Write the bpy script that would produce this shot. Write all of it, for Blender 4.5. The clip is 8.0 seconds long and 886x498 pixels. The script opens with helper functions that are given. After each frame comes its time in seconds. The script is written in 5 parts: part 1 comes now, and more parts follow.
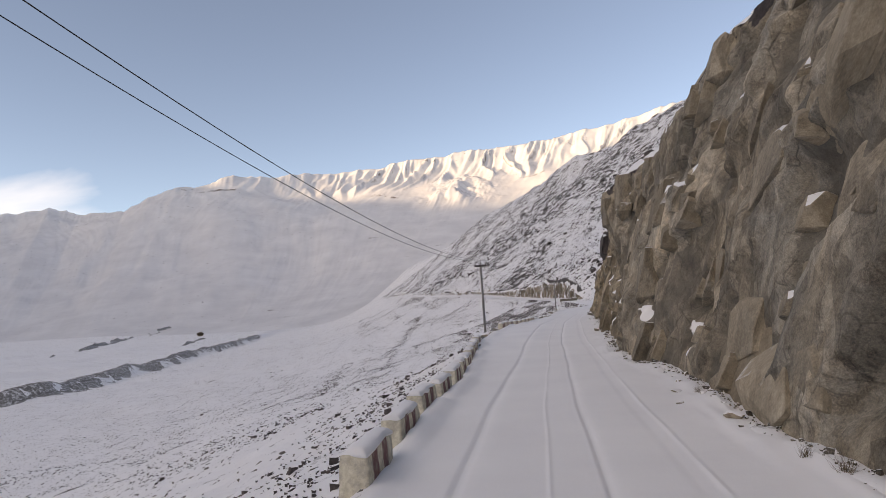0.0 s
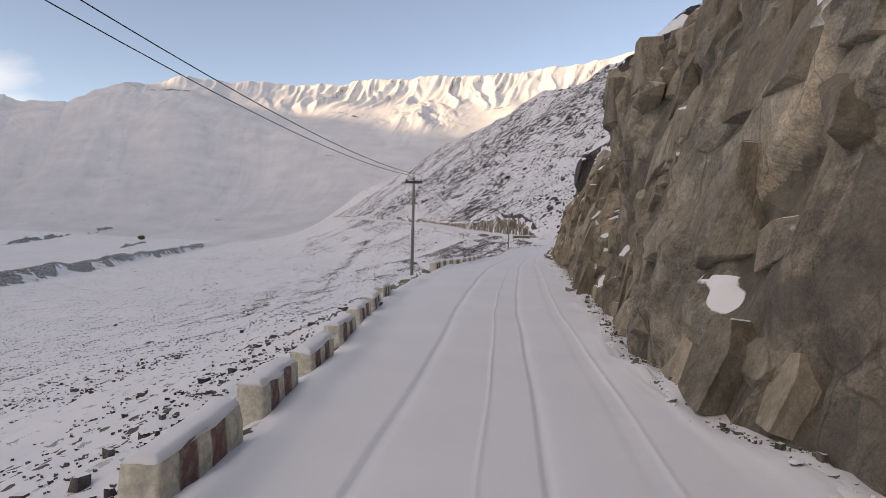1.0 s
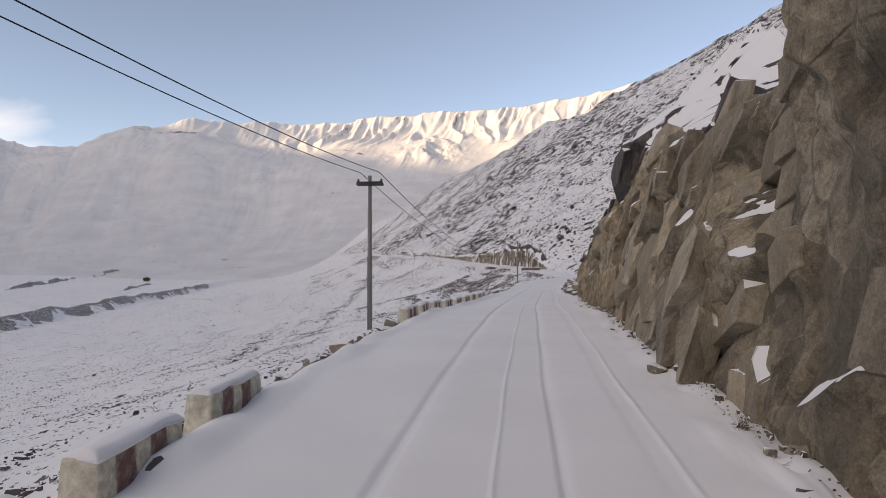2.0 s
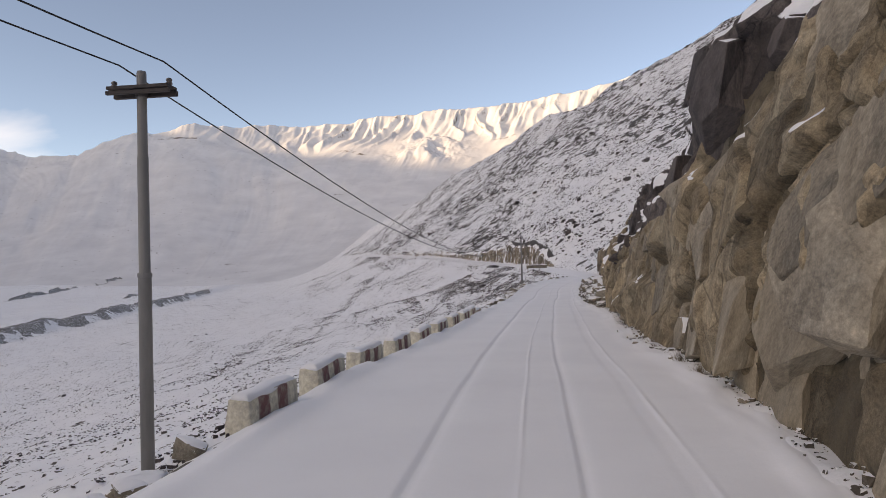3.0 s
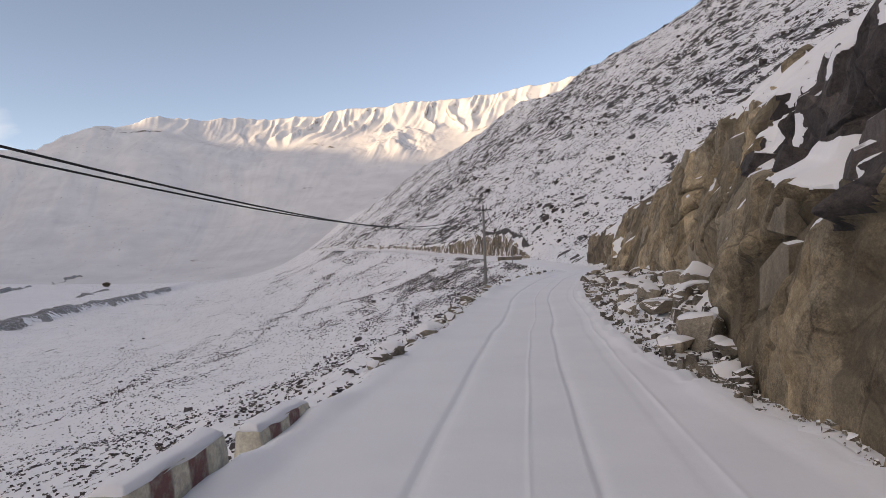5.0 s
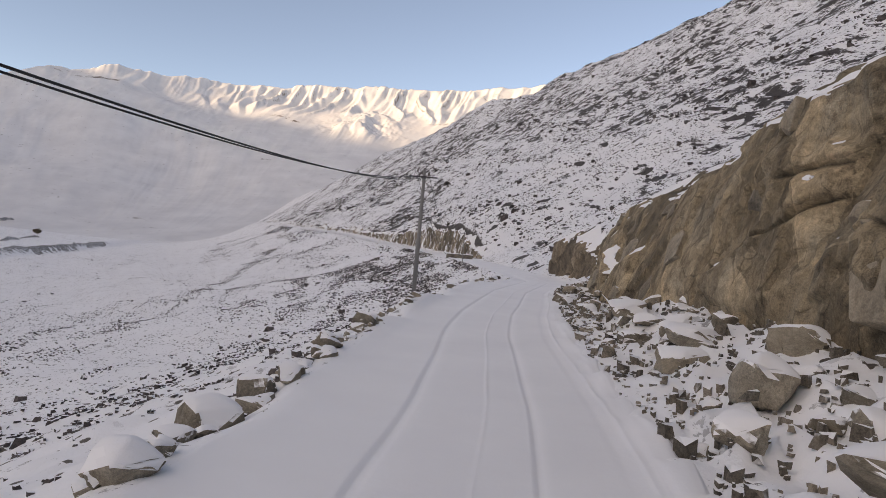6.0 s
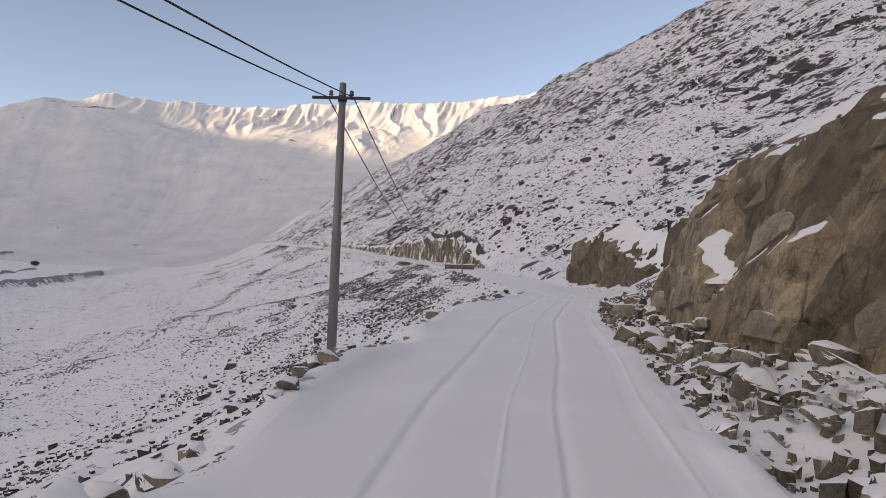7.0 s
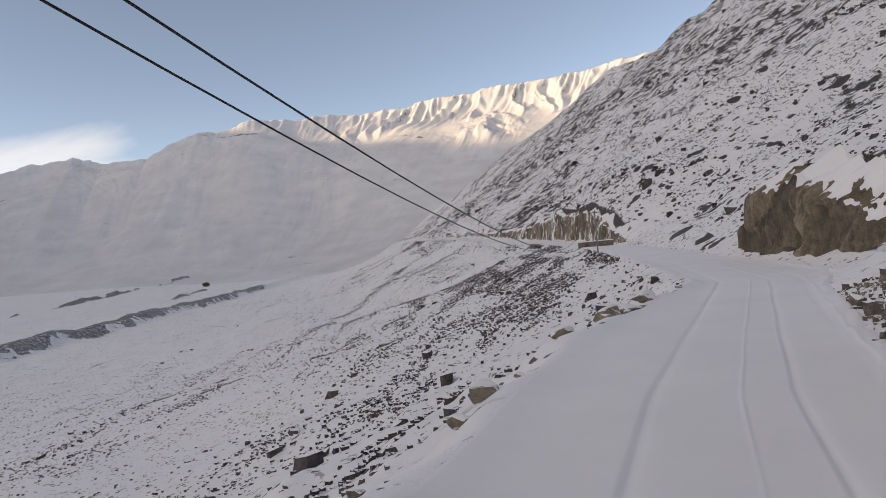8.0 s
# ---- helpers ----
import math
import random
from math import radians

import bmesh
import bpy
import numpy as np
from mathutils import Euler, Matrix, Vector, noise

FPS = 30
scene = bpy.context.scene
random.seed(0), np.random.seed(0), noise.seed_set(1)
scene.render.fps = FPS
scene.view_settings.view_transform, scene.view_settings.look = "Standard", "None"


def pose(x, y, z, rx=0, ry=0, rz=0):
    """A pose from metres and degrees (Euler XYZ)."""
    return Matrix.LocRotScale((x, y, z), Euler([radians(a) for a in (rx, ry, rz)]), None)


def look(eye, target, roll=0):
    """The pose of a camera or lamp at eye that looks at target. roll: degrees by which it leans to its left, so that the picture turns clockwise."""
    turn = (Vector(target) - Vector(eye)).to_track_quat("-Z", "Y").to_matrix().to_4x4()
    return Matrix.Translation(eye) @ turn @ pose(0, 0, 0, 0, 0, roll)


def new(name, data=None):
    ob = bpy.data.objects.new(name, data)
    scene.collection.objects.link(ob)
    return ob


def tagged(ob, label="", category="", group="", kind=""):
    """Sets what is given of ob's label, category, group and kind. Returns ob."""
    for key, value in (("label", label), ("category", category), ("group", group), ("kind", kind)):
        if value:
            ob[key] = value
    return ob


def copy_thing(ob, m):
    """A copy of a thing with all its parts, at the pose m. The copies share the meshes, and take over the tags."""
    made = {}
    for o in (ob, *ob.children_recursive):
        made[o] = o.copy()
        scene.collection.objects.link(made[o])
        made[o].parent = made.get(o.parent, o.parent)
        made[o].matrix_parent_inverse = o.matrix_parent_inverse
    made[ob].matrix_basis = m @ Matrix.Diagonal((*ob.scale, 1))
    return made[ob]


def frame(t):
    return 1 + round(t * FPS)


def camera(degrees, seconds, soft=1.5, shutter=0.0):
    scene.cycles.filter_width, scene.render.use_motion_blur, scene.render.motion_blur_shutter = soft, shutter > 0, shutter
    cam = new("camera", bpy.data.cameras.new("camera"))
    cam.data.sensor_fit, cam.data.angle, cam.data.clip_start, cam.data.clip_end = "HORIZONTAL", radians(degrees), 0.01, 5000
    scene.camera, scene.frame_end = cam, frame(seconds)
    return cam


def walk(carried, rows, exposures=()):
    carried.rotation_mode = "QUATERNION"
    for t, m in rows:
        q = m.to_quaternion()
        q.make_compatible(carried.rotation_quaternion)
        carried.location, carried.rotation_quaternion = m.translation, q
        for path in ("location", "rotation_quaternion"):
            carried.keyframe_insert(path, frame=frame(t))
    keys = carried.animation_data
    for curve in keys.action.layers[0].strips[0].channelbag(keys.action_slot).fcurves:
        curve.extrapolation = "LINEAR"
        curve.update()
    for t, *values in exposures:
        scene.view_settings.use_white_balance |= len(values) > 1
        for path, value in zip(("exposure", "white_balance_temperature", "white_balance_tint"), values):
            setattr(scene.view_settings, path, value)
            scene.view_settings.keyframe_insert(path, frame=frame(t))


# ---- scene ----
cam = camera(67.6, 8.0, soft=0.8)
PATH = [
    (0, (2.204, 2.203, 2.472), (1.794, 4.153, 2.65), -3.9),
    (0.5, (1.626, 10.613, 2.504), (1.278, 12.579, 2.615), -2.3),
    (1, (1.213, 19.046, 2.648), (0.931, 21.026, 2.605), 1.3),
    (1.5, (0.784, 27.14, 2.453), (0.513, 29.121, 2.407), 2.5),
    (2, (0.357, 35.207, 2.444), (0.051, 37.183, 2.505), -0.1),
    (2.2, (0.276, 38.657, 2.559), (-0.06, 40.628, 2.592), 0.0),
    (3.3, (-0.478, 57.511, 2.971), (-0.782, 59.486, 3.062), -3.1),
    (3.5, (-0.572, 60.861, 2.954), (-0.867, 62.834, 3.091), -3.9),
    (4, (-0.576, 69.166, 3.106), (-0.836, 71.147, 3.181), -3.2),
    (4.5, (-0.919, 76.892, 2.817), (-1.134, 78.88, 2.845), -2.3),
    (4.7, (-0.882, 80.299, 2.7), (-1.112, 82.285, 2.744), -2.8),
    (5.8, (-1.13, 99.708, 2.634), (-1.294, 101.701, 2.619), 3.0),
    (6, (-0.983, 103.219, 2.619), (-1.08, 105.216, 2.635), 4.8),
    (6.5, (-0.847, 112.108, 2.528), (-0.914, 114.102, 2.666), 3.9),
    (7, (-0.526, 120.979, 2.566), (-0.635, 122.975, 2.617), 1.9),
    (7.5, (0.077, 129.391, 2.884), (-0.458, 131.317, 2.948), 2.4),
    (8, (0.331, 137.76, 3.121), (-0.195, 139.69, 3.135), -5.0),
]
EXPOSURE = [(0.0, 1.08, 9250, 18), (2.2, 1.08, 9250, 18), (3.5, 1.03, 9250, 18), (6.0, 1.06, 9250, 18), (7.0, 1.03, 9250, 18), (8.0, 0.88, 9250, 16)]
walk(cam, [(t, look(eye, target, roll)) for t, eye, target, roll in PATH], EXPOSURE)

# ---- light: clear winter sky, low sun from behind to the left, which only the far ridge still catches ----
SUN_ELEV, SUN_AZ = radians(10.5), radians(231)          # compass: 0 is +y, clockwise
sun_dir = Vector((math.sin(SUN_AZ) * math.cos(SUN_ELEV), math.cos(SUN_AZ) * math.cos(SUN_ELEV), math.sin(SUN_ELEV)))
world = bpy.data.worlds.new("world")
scene.world = world
world.use_nodes = True
wn, wl = world.node_tree.nodes, world.node_tree.links
wn.clear()
w_out = wn.new("ShaderNodeOutputWorld")
w_bg = wn.new("ShaderNodeBackground")
w_sky = wn.new("ShaderNodeTexSky")
w_sky.sky_type = "NISHITA"
w_sky.sun_disc = False
w_sky.sun_elevation = SUN_ELEV
w_sky.sun_rotation = SUN_AZ
w_sky.altitude = 4200
w_sky.air_density = 0.85
w_sky.dust_density = 0.3
w_sky.ozone_density = 1.15
w_bg.inputs["Strength"].default_value = 0.15
# thin drifting cloud over the whole sky
w_co = wn.new("ShaderNodeTexCoord")
w_map = wn.new("ShaderNodeMapping")
w_map.inputs["Scale"].default_value = (1.0, 1.0, 2.6)
w_map.inputs["Location"].default_value = (0.35, 0.1, 0.0)
w_noise = wn.new("ShaderNodeTexNoise")
w_noise.inputs["Scale"].default_value = 2.2
w_noise.inputs["Detail"].default_value = 7
w_noise.inputs["Roughness"].default_value = 0.52
w_noise.inputs["Distortion"].default_value = 0.5
w_ramp = wn.new("ShaderNodeValToRGB")
w_ramp.color_ramp.elements[0].position = 0.39
w_ramp.color_ramp.elements[0].color = (0.012, 0.012, 0.012, 1)
w_ramp.color_ramp.elements[1].position = 1.0
w_ramp.color_ramp.elements[1].color = (0.8, 0.8, 0.8, 1)
w_mix = wn.new("ShaderNodeMix")
w_mix.data_type = "RGBA"
w_mix.inputs["B"].default_value = (7.7, 7.5, 7.4, 1)
wl.new(w_co.outputs["Generated"], w_map.inputs["Vector"])
wl.new(w_map.outputs["Vector"], w_noise.inputs["Vector"])
# a bank of thin bright cloud round the low sun, thinning out away from it;
# mostly out of view, added to brighten the snow
w_west = wn.new("ShaderNodeVectorMath")
w_west.operation = "DOT_PRODUCT"
w_west.inputs[1].default_value = (0.66 * math.sin(SUN_AZ), 0.66 * math.cos(SUN_AZ), 0.0)
w_off = wn.new("ShaderNodeMath")
w_off.operation = "ADD"
w_off.inputs[1].default_value = -0.243
w_sum = wn.new("ShaderNodeMath")
w_sum.operation = "ADD"
wl.new(w_co.outputs["Generated"], w_west.inputs[0])
wl.new(w_west.outputs["Value"], w_off.inputs[0])
wl.new(w_noise.outputs["Fac"], w_sum.inputs[0])
wl.new(w_off.outputs[0], w_sum.inputs[1])
wl.new(w_sum.outputs[0], w_ramp.inputs["Fac"])
wl.new(w_ramp.outputs["Color"], w_mix.inputs["Factor"])
wl.new(w_sky.outputs["Color"], w_mix.inputs["A"])
wl.new(w_mix.outputs["Result"], w_bg.inputs["Color"])
wl.new(w_bg.outputs["Background"], w_out.inputs["Surface"])
sun = new("sun", bpy.data.lights.new("sun", "SUN"))
sun.data.energy = 2.3
sun.data.angle = radians(2.0)
sun.data.color = (1.0, 0.84, 0.64)
sun.matrix_world = look((0, 0, 0), -sun_dir)


# ---- materials ----
class Mat:
    """A small wrapper that makes node materials short to write."""

    def __init__(self, name, rough=0.8, spec=0.3, metal=0.0):
        self.m = bpy.data.materials.new(name)
        self.m.use_nodes = True
        self.n, self.l = self.m.node_tree.nodes, self.m.node_tree.links
        self.b = self.n["Principled BSDF"]
        self.b.inputs["Roughness"].default_value = rough
        self.b.inputs["Specular IOR Level"].default_value = spec
        self.b.inputs["Metallic"].default_value = metal
        self.co = self.n.new("ShaderNodeTexCoord").outputs["Object"]

    def mapped(self, scale=(1, 1, 1), rot=(0, 0, 0), src=None):
        k = self.n.new("ShaderNodeMapping")
        k.inputs["Scale"].default_value = scale
        k.inputs["Rotation"].default_value = rot
        self.l.new(src or self.co, k.inputs["Vector"])
        return k.outputs["Vector"]

    def noise(self, scale, detail=5, rough=0.55, dist=0.0, vec=None):
        k = self.n.new("ShaderNodeTexNoise")
        for key, v in (("Scale", scale), ("Detail", detail), ("Roughness", rough), ("Distortion", dist)):
            k.inputs[key].default_value = v
        self.l.new(vec or self.co, k.inputs["Vector"])
        return k.outputs["Fac"]

    def voronoi(self, scale, feature="F1", vec=None, out="Distance"):
        k = self.n.new("ShaderNodeTexVoronoi")
        k.feature = feature
        k.inputs["Scale"].default_value = scale
        self.l.new(vec or self.co, k.inputs["Vector"])
        return k.outputs[out]

    def ramp(self, fac, stops):
        k = self.n.new("ShaderNodeValToRGB")
        e = k.color_ramp.elements
        while len(e) < len(stops):
            e.new(0.5)
        for el, (p, c) in zip(e, stops):
            el.position = p
            el.color = (c, c, c, 1) if isinstance(c, (int, float)) else (*c, 1)
        self.l.new(fac, k.inputs["Fac"])
        return k.outputs["Color"]

    def mix(self, fac, a, b, mode="MIX"):
        k = self.n.new("ShaderNodeMix")
        k.data_type, k.blend_type = "RGBA", mode
        for v, s in ((fac, "Factor"), (a, "A"), (b, "B")):
            if isinstance(v, (int, float)):
                k.inputs[s].default_value = v if s == "Factor" else (v, v, v, 1)
            elif isinstance(v, tuple):
                k.inputs[s].default_value = (*v, 1)
            else:
                self.l.new(v, k.inputs[s])
        return k.outputs["Result"]

    def math(self, op, a, b=0.0, c=0.0, clamp=False):
        k = self.n.new("ShaderNodeMath")
        k.operation, k.use_clamp = op, clamp
        for i, v in enumerate((a, b, c)):
            if isinstance(v, (int, float)):
                k.inputs[i].default_value = v
            else:
                self.l.new(v, k.inputs[i])
        return k.outputs[0]

    def stones(self, scale, share, run=1.0):
        """Single stones of ragged outline in one cell each, gathered in drifts; run: how much longer they lie along y."""
        wide = self.n.new("ShaderNodeVectorMath")
        wide.operation = "MULTIPLY_ADD"
        wide.inputs[1].default_value = (0.75 / scale,) * 3
        nz = self.n.new("ShaderNodeTexNoise")
        nz.inputs["Scale"].default_value = 1.7 * scale
        nz.inputs["Detail"].default_value = 4
        self.l.new(self.co, nz.inputs["Vector"])
        self.l.new(nz.outputs["Color"], wide.inputs[0])
        self.l.new(self.co, wide.inputs[2])
        v = self.n.new("ShaderNodeTexVoronoi")
        v.inputs["Scale"].default_value = scale
        self.l.new(self.mapped((1, 1 / run, 1.3), (0, 0, 0), wide.outputs[0]), v.inputs["Vector"])
        pick = self.axis("X", v.outputs["Color"])
        big = self.math("MULTIPLY_ADD", self.axis("Y", v.outputs["Color"]), 0.34, 0.14)
        drift = self.math("MULTIPLY_ADD", self.noise(0.07 * scale, 4, 0.65, 0.5, self.mapped((1, 1 / (run * 1.5), 1))), 6.0, -2.6, clamp=True)
        inside = self.math("LESS_THAN", v.outputs["Distance"], big)
        return self.math("MULTIPLY", inside, self.math("LESS_THAN", pick, self.math("MULTIPLY", drift, share)))

    def upness(self):
        """The surface normal's z, of the mesh itself."""
        g = self.n.new("ShaderNodeNewGeometry")
        s = self.n.new("ShaderNodeSeparateXYZ")
        self.l.new(g.outputs["Normal"], s.inputs[0])
        return s.outputs["Z"]

    def axis(self, which, src=None):
        s = self.n.new("ShaderNodeSeparateXYZ")
        self.l.new(src or self.co, s.inputs[0])
        return s.outputs[which]

    def random(self):
        return self.n.new("ShaderNodeObjectInfo").outputs["Random"]

    def island(self):
        return self.n.new("ShaderNodeNewGeometry").outputs["Random Per Island"]

    def bump(self, height, strength=0.5, dist=0.05):
        k = self.n.new("ShaderNodeBump")
        k.inputs["Strength"].default_value = strength
        k.inputs["Distance"].default_value = dist
        self.l.new(height, k.inputs["Height"])
        self.l.new(k.outputs["Normal"], self.b.inputs["Normal"])

    def colour(self, c):
        if isinstance(c, tuple):
            self.b.inputs["Base Color"].default_value = (*c, 1)
        else:
            self.l.new(c, self.b.inputs["Base Color"])
        return self.m

    def roughness(self, r):
        self.l.new(r, self.b.inputs["Roughness"])


SNOW = (0.91, 0.915, 0.93)


def snow_material(name, speck=0.0, patch=0.0, rock=(0.085, 0.075, 0.065), steep=(0.0, 0.1), scale=1.0, relief=0.06, grass=0.0, contour=False, stones=(), white=((0.86, 0.865, 0.885), SNOW), outcrops=False):
    """Snow that lets rock show as specks, as patches and where the ground is steep."""
    k = Mat(name, 0.62, 0.25)
    lie = k.mapped((1.1, 0.42, 1.1)) if contour else k.co
    fine = k.noise(14 * scale, 6, 0.6)
    broad = k.noise(0.25 * scale, 4)
    white = k.mix(k.ramp(broad, [(0.3, 0.0), (0.7, 1.0)]), *white)
    tint = k.noise(0.9 * scale, 5, 0.6)
    stone = k.mix(tint, tuple(c * 0.45 for c in rock), tuple(min(1, c * 1.7) for c in rock))
    mask = None
    if steep[1] > steep[0] and steep[1] > 0.11:
        wob = k.math("MULTIPLY_ADD", k.noise(0.55 * scale, 6, 0.65, 0.0, lie), 0.34, -0.17)
        up = k.math("ADD", k.upness(), wob)
        mask = k.ramp(up, [(steep[0], 1.0), (steep[1], 0.0)])
    if patch > 0:
        veins = k.noise((0.17 if contour else 0.045) * scale, 9, 0.66, 0.6, lie if contour else k.mapped((1, 1.7, 1.2)))
        if contour:
            veins = k.math("ADD", veins, k.math("MULTIPLY_ADD", k.noise(0.035 * scale, 4, 0.6, 0.4, lie), 0.5, -0.25))
        p = k.ramp(veins, [(1 - patch, 0.0), (1 - patch + 0.025, 1.0)])
        brk = k.ramp(k.noise(0.8 * scale, 6, 0.7, 0.0, lie), [(0.45, 0.0), (0.50, 1.0)])
        p = k.math("MULTIPLY", p, brk)
        mask = p if mask is None else k.math("MAXIMUM", mask, p)
    if speck > 0:
        s1 = k.ramp(k.noise(1.5 * scale, 5, 0.72, 0.3, lie), [(1 - speck, 0.0), (1 - speck + 0.016, 1.0)])
        gate = k.ramp(k.noise(0.12 * scale, 4, 0.6), [(0.38, 0.0), (0.62, 1.0)])
        s1 = k.math("MULTIPLY", s1, gate)
        mask = s1 if mask is None else k.math("MAXIMUM", mask, s1)
    if grass > 0:
        g1 = k.ramp(k.noise(5.5 * scale, 4, 0.7), [(1 - grass, 0.0), (1 - grass + 0.06, 0.7)])
        mask = g1 if mask is None else k.math("MAXIMUM", mask, g1)
    if outcrops:
        bed = k.n.new("ShaderNodeAttribute")
        bed.attribute_name = "bare"
        crag = k.math("MULTIPLY_ADD", k.noise(0.17, 10, 0.70, 0.4, k.mapped((1, 0.5, 1))), 1.0, k.math("MULTIPLY", bed.outputs["Fac"], 0.14))
        o = k.ramp(crag, [(0.655, 0.0), (0.672, 1.0)])
        mask = o if mask is None else k.math("MAXIMUM", mask, o)
    for size, share, run in stones:
        s2 = k.stones(1.0 / size, share, run)
        mask = s2 if mask is None else k.math("MAXIMUM", mask, s2)
    h = k.math("MULTIPLY_ADD", fine, 0.25, k.noise(1.2 * scale, 5))
    if mask is not None:
        k.colour(k.mix(mask, white, stone))
        h = k.math("ADD", h, k.math("MULTIPLY", mask, k.noise(6 * scale, 5)))
    else:
        k.colour(white)
    k.bump(h, 0.5, relief)
    return k.m


def rock_material(name, tones, snow_from=0.70, relief=0.08, per_object=False, snow=1.0, streak=True, browner=False, ledges=False, gullies=False, patchy=False):
    """Broken rock: mottled tones, stains, fine cracks, and snow where it lies flat enough."""
    k = Mat(name, 0.88, 0.2)
    big = k.noise(0.22, 5, 0.6, 0.8)
    mid = k.noise(1.1, 7, 0.65, 0.5)
    fine = k.noise(9, 8, 0.7)
    c = k.mix(k.ramp(big, [(0.36, 0.0), (0.62, 1.0)]), tones[0], tones[1])
    c = k.mix(k.ramp(mid, [(0.50, 0.0), (0.60, 0.85)]), c, tones[2])
    if streak:
        run = k.noise(0.55, 6, 0.6, 0.2, k.mapped((1.3, 1.3, 0.22)))
        c = k.mix(k.ramp(run, [(0.50, 0.0), (0.70, 0.65)]), c, tones[3])
    c = k.mix(k.ramp(fine, [(0.30, 0.4), (0.55, 0.0)]), c, tuple(v * 0.45 for v in tones[2]))
    c = k.mix(k.ramp(k.noise(30, 4, 0.7), [(0.35, 0.0), (0.75, 0.35)]), c, tuple(min(1, v * 1.6) for v in tones[0]))
    crack_v = k.mapped((1, 1, 0.7), (0.3, 0.2, 0.1))
    warp = k.n.new("ShaderNodeVectorMath")
    warp.operation = "MULTIPLY_ADD"
    warp.inputs[1].default_value = (0.32, 0.32, 0.32)
    nz = k.n.new("ShaderNodeTexNoise")
    nz.inputs["Scale"].default_value = 0.9
    nz.inputs["Detail"].default_value = 4
    k.l.new(k.co, nz.inputs["Vector"])
    k.l.new(nz.outputs["Color"], warp.inputs[0])
    k.l.new(crack_v, warp.inputs[2])
    # chipped facets, and blocks that differ in tone
    chip = k.n.new("ShaderNodeTexVoronoi")
    chip.distance = "CHEBYCHEV"
    chip.inputs["Scale"].default_value = 1.9
    k.l.new(k.mapped((1, 1, 1.2), (0.5, 0.35, 0.6), warp.outputs[0]), chip.inputs["Vector"])
    grit = k.n.new("ShaderNodeTexVoronoi")
    grit.distance = "MANHATTAN"
    grit.inputs["Scale"].default_value = 6.5
    k.l.new(k.mapped((1, 1, 1.4), (0.2, 0.9, 0.3)), grit.inputs["Vector"])
    tone = k.math("MULTIPLY_ADD", k.axis("X", k.voronoi(0.42, "F1", warp.outputs[0], "Color")), 0.5, k.math("MULTIPLY", k.axis("X", chip.outputs["Color"]), 0.3))
    mottle = k.math("MULTIPLY_ADD", k.noise(3.2, 8, 0.75, 0.4), 0.5, k.math("MULTIPLY", k.noise(15, 6, 0.85), 0.5))
    c = k.mix(1.0, c, k.ramp(mottle, [(0.36, 0.58), (0.64, 1.42)]), "MULTIPLY")
    c = k.mix(1.0, c, k.ramp(tone, [(0.1, 0.58), (0.7, 1.42)]), "MULTIPLY")
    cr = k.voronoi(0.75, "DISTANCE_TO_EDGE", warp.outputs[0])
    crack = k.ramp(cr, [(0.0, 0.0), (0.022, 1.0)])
    # hairline cracks, the shade in them painted as dark lines
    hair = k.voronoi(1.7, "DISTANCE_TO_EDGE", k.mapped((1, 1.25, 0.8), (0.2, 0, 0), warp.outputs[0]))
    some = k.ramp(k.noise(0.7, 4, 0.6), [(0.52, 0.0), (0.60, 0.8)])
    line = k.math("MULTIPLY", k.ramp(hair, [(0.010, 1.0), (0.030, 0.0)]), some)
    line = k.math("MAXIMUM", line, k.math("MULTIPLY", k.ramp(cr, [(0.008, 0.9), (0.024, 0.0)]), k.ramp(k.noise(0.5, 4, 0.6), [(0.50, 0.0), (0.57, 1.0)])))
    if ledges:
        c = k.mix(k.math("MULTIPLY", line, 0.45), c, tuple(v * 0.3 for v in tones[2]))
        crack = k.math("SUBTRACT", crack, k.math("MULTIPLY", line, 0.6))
        # each block has weathered to its own tone
        own = k.n.new("ShaderNodeAttribute")
        own.attribute_name = "block"
        c = k.mix(k.ramp(own.outputs["Fac"], [(0.20, 0.6), (0.42, 0.0)]), c, k.mix(mid, tones[1], tones[2]))
        c = k.mix(1.0, c, k.ramp(own.outputs["Fac"], [(0.25, 0.78), (0.55, 1.0), (0.85, 1.35)]), "MULTIPLY")
    if browner:
        far = k.ramp(k.math("ADD", k.math("MULTIPLY", k.axis("Y"), 0.005), k.math("MULTIPLY_ADD", big, 0.16, -0.08)), [(0.17, 0.0), (0.32, 1.0)])
        c = k.mix(far, c, k.mix(1.0, c, (0.88, 0.81, 0.70), "MULTIPLY"))
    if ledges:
        # shade inside the open joints, painted near black into the rock colour
        joint_shade = k.n.new("ShaderNodeAttribute")
        joint_shade.attribute_name = "joint"
        c = k.mix(k.ramp(joint_shade.outputs["Fac"], [(0.55, 0.0), (1.0, 0.8)]), c, (0.022, 0.019, 0.016))
    if per_object:
        c = k.mix(k.math("MULTIPLY", k.random(), 0.35), c, tones[3])
        c = k.mix(1.0, c, k.ramp(k.math("FRACT", k.math("MULTIPLY", k.random(), 7.3)), [(0.0, 0.72), (1.0, 1.28)]), "MULTIPLY")
    h = k.math("MULTIPLY_ADD", fine, 0.45, k.math("MULTIPLY_ADD", mid, 0.12 if ledges else 0.9, k.math("MULTIPLY", crack, 0.35)))
    h = k.math("MULTIPLY_ADD", k.noise(13, 8, 0.75, 0.2), 0.9 if ledges else 0.4, h)
    h = k.math("ADD", h, k.math("MULTIPLY_ADD", chip.outputs["Distance"], -0.30, k.math("MULTIPLY", grit.outputs["Distance"], -0.2)))
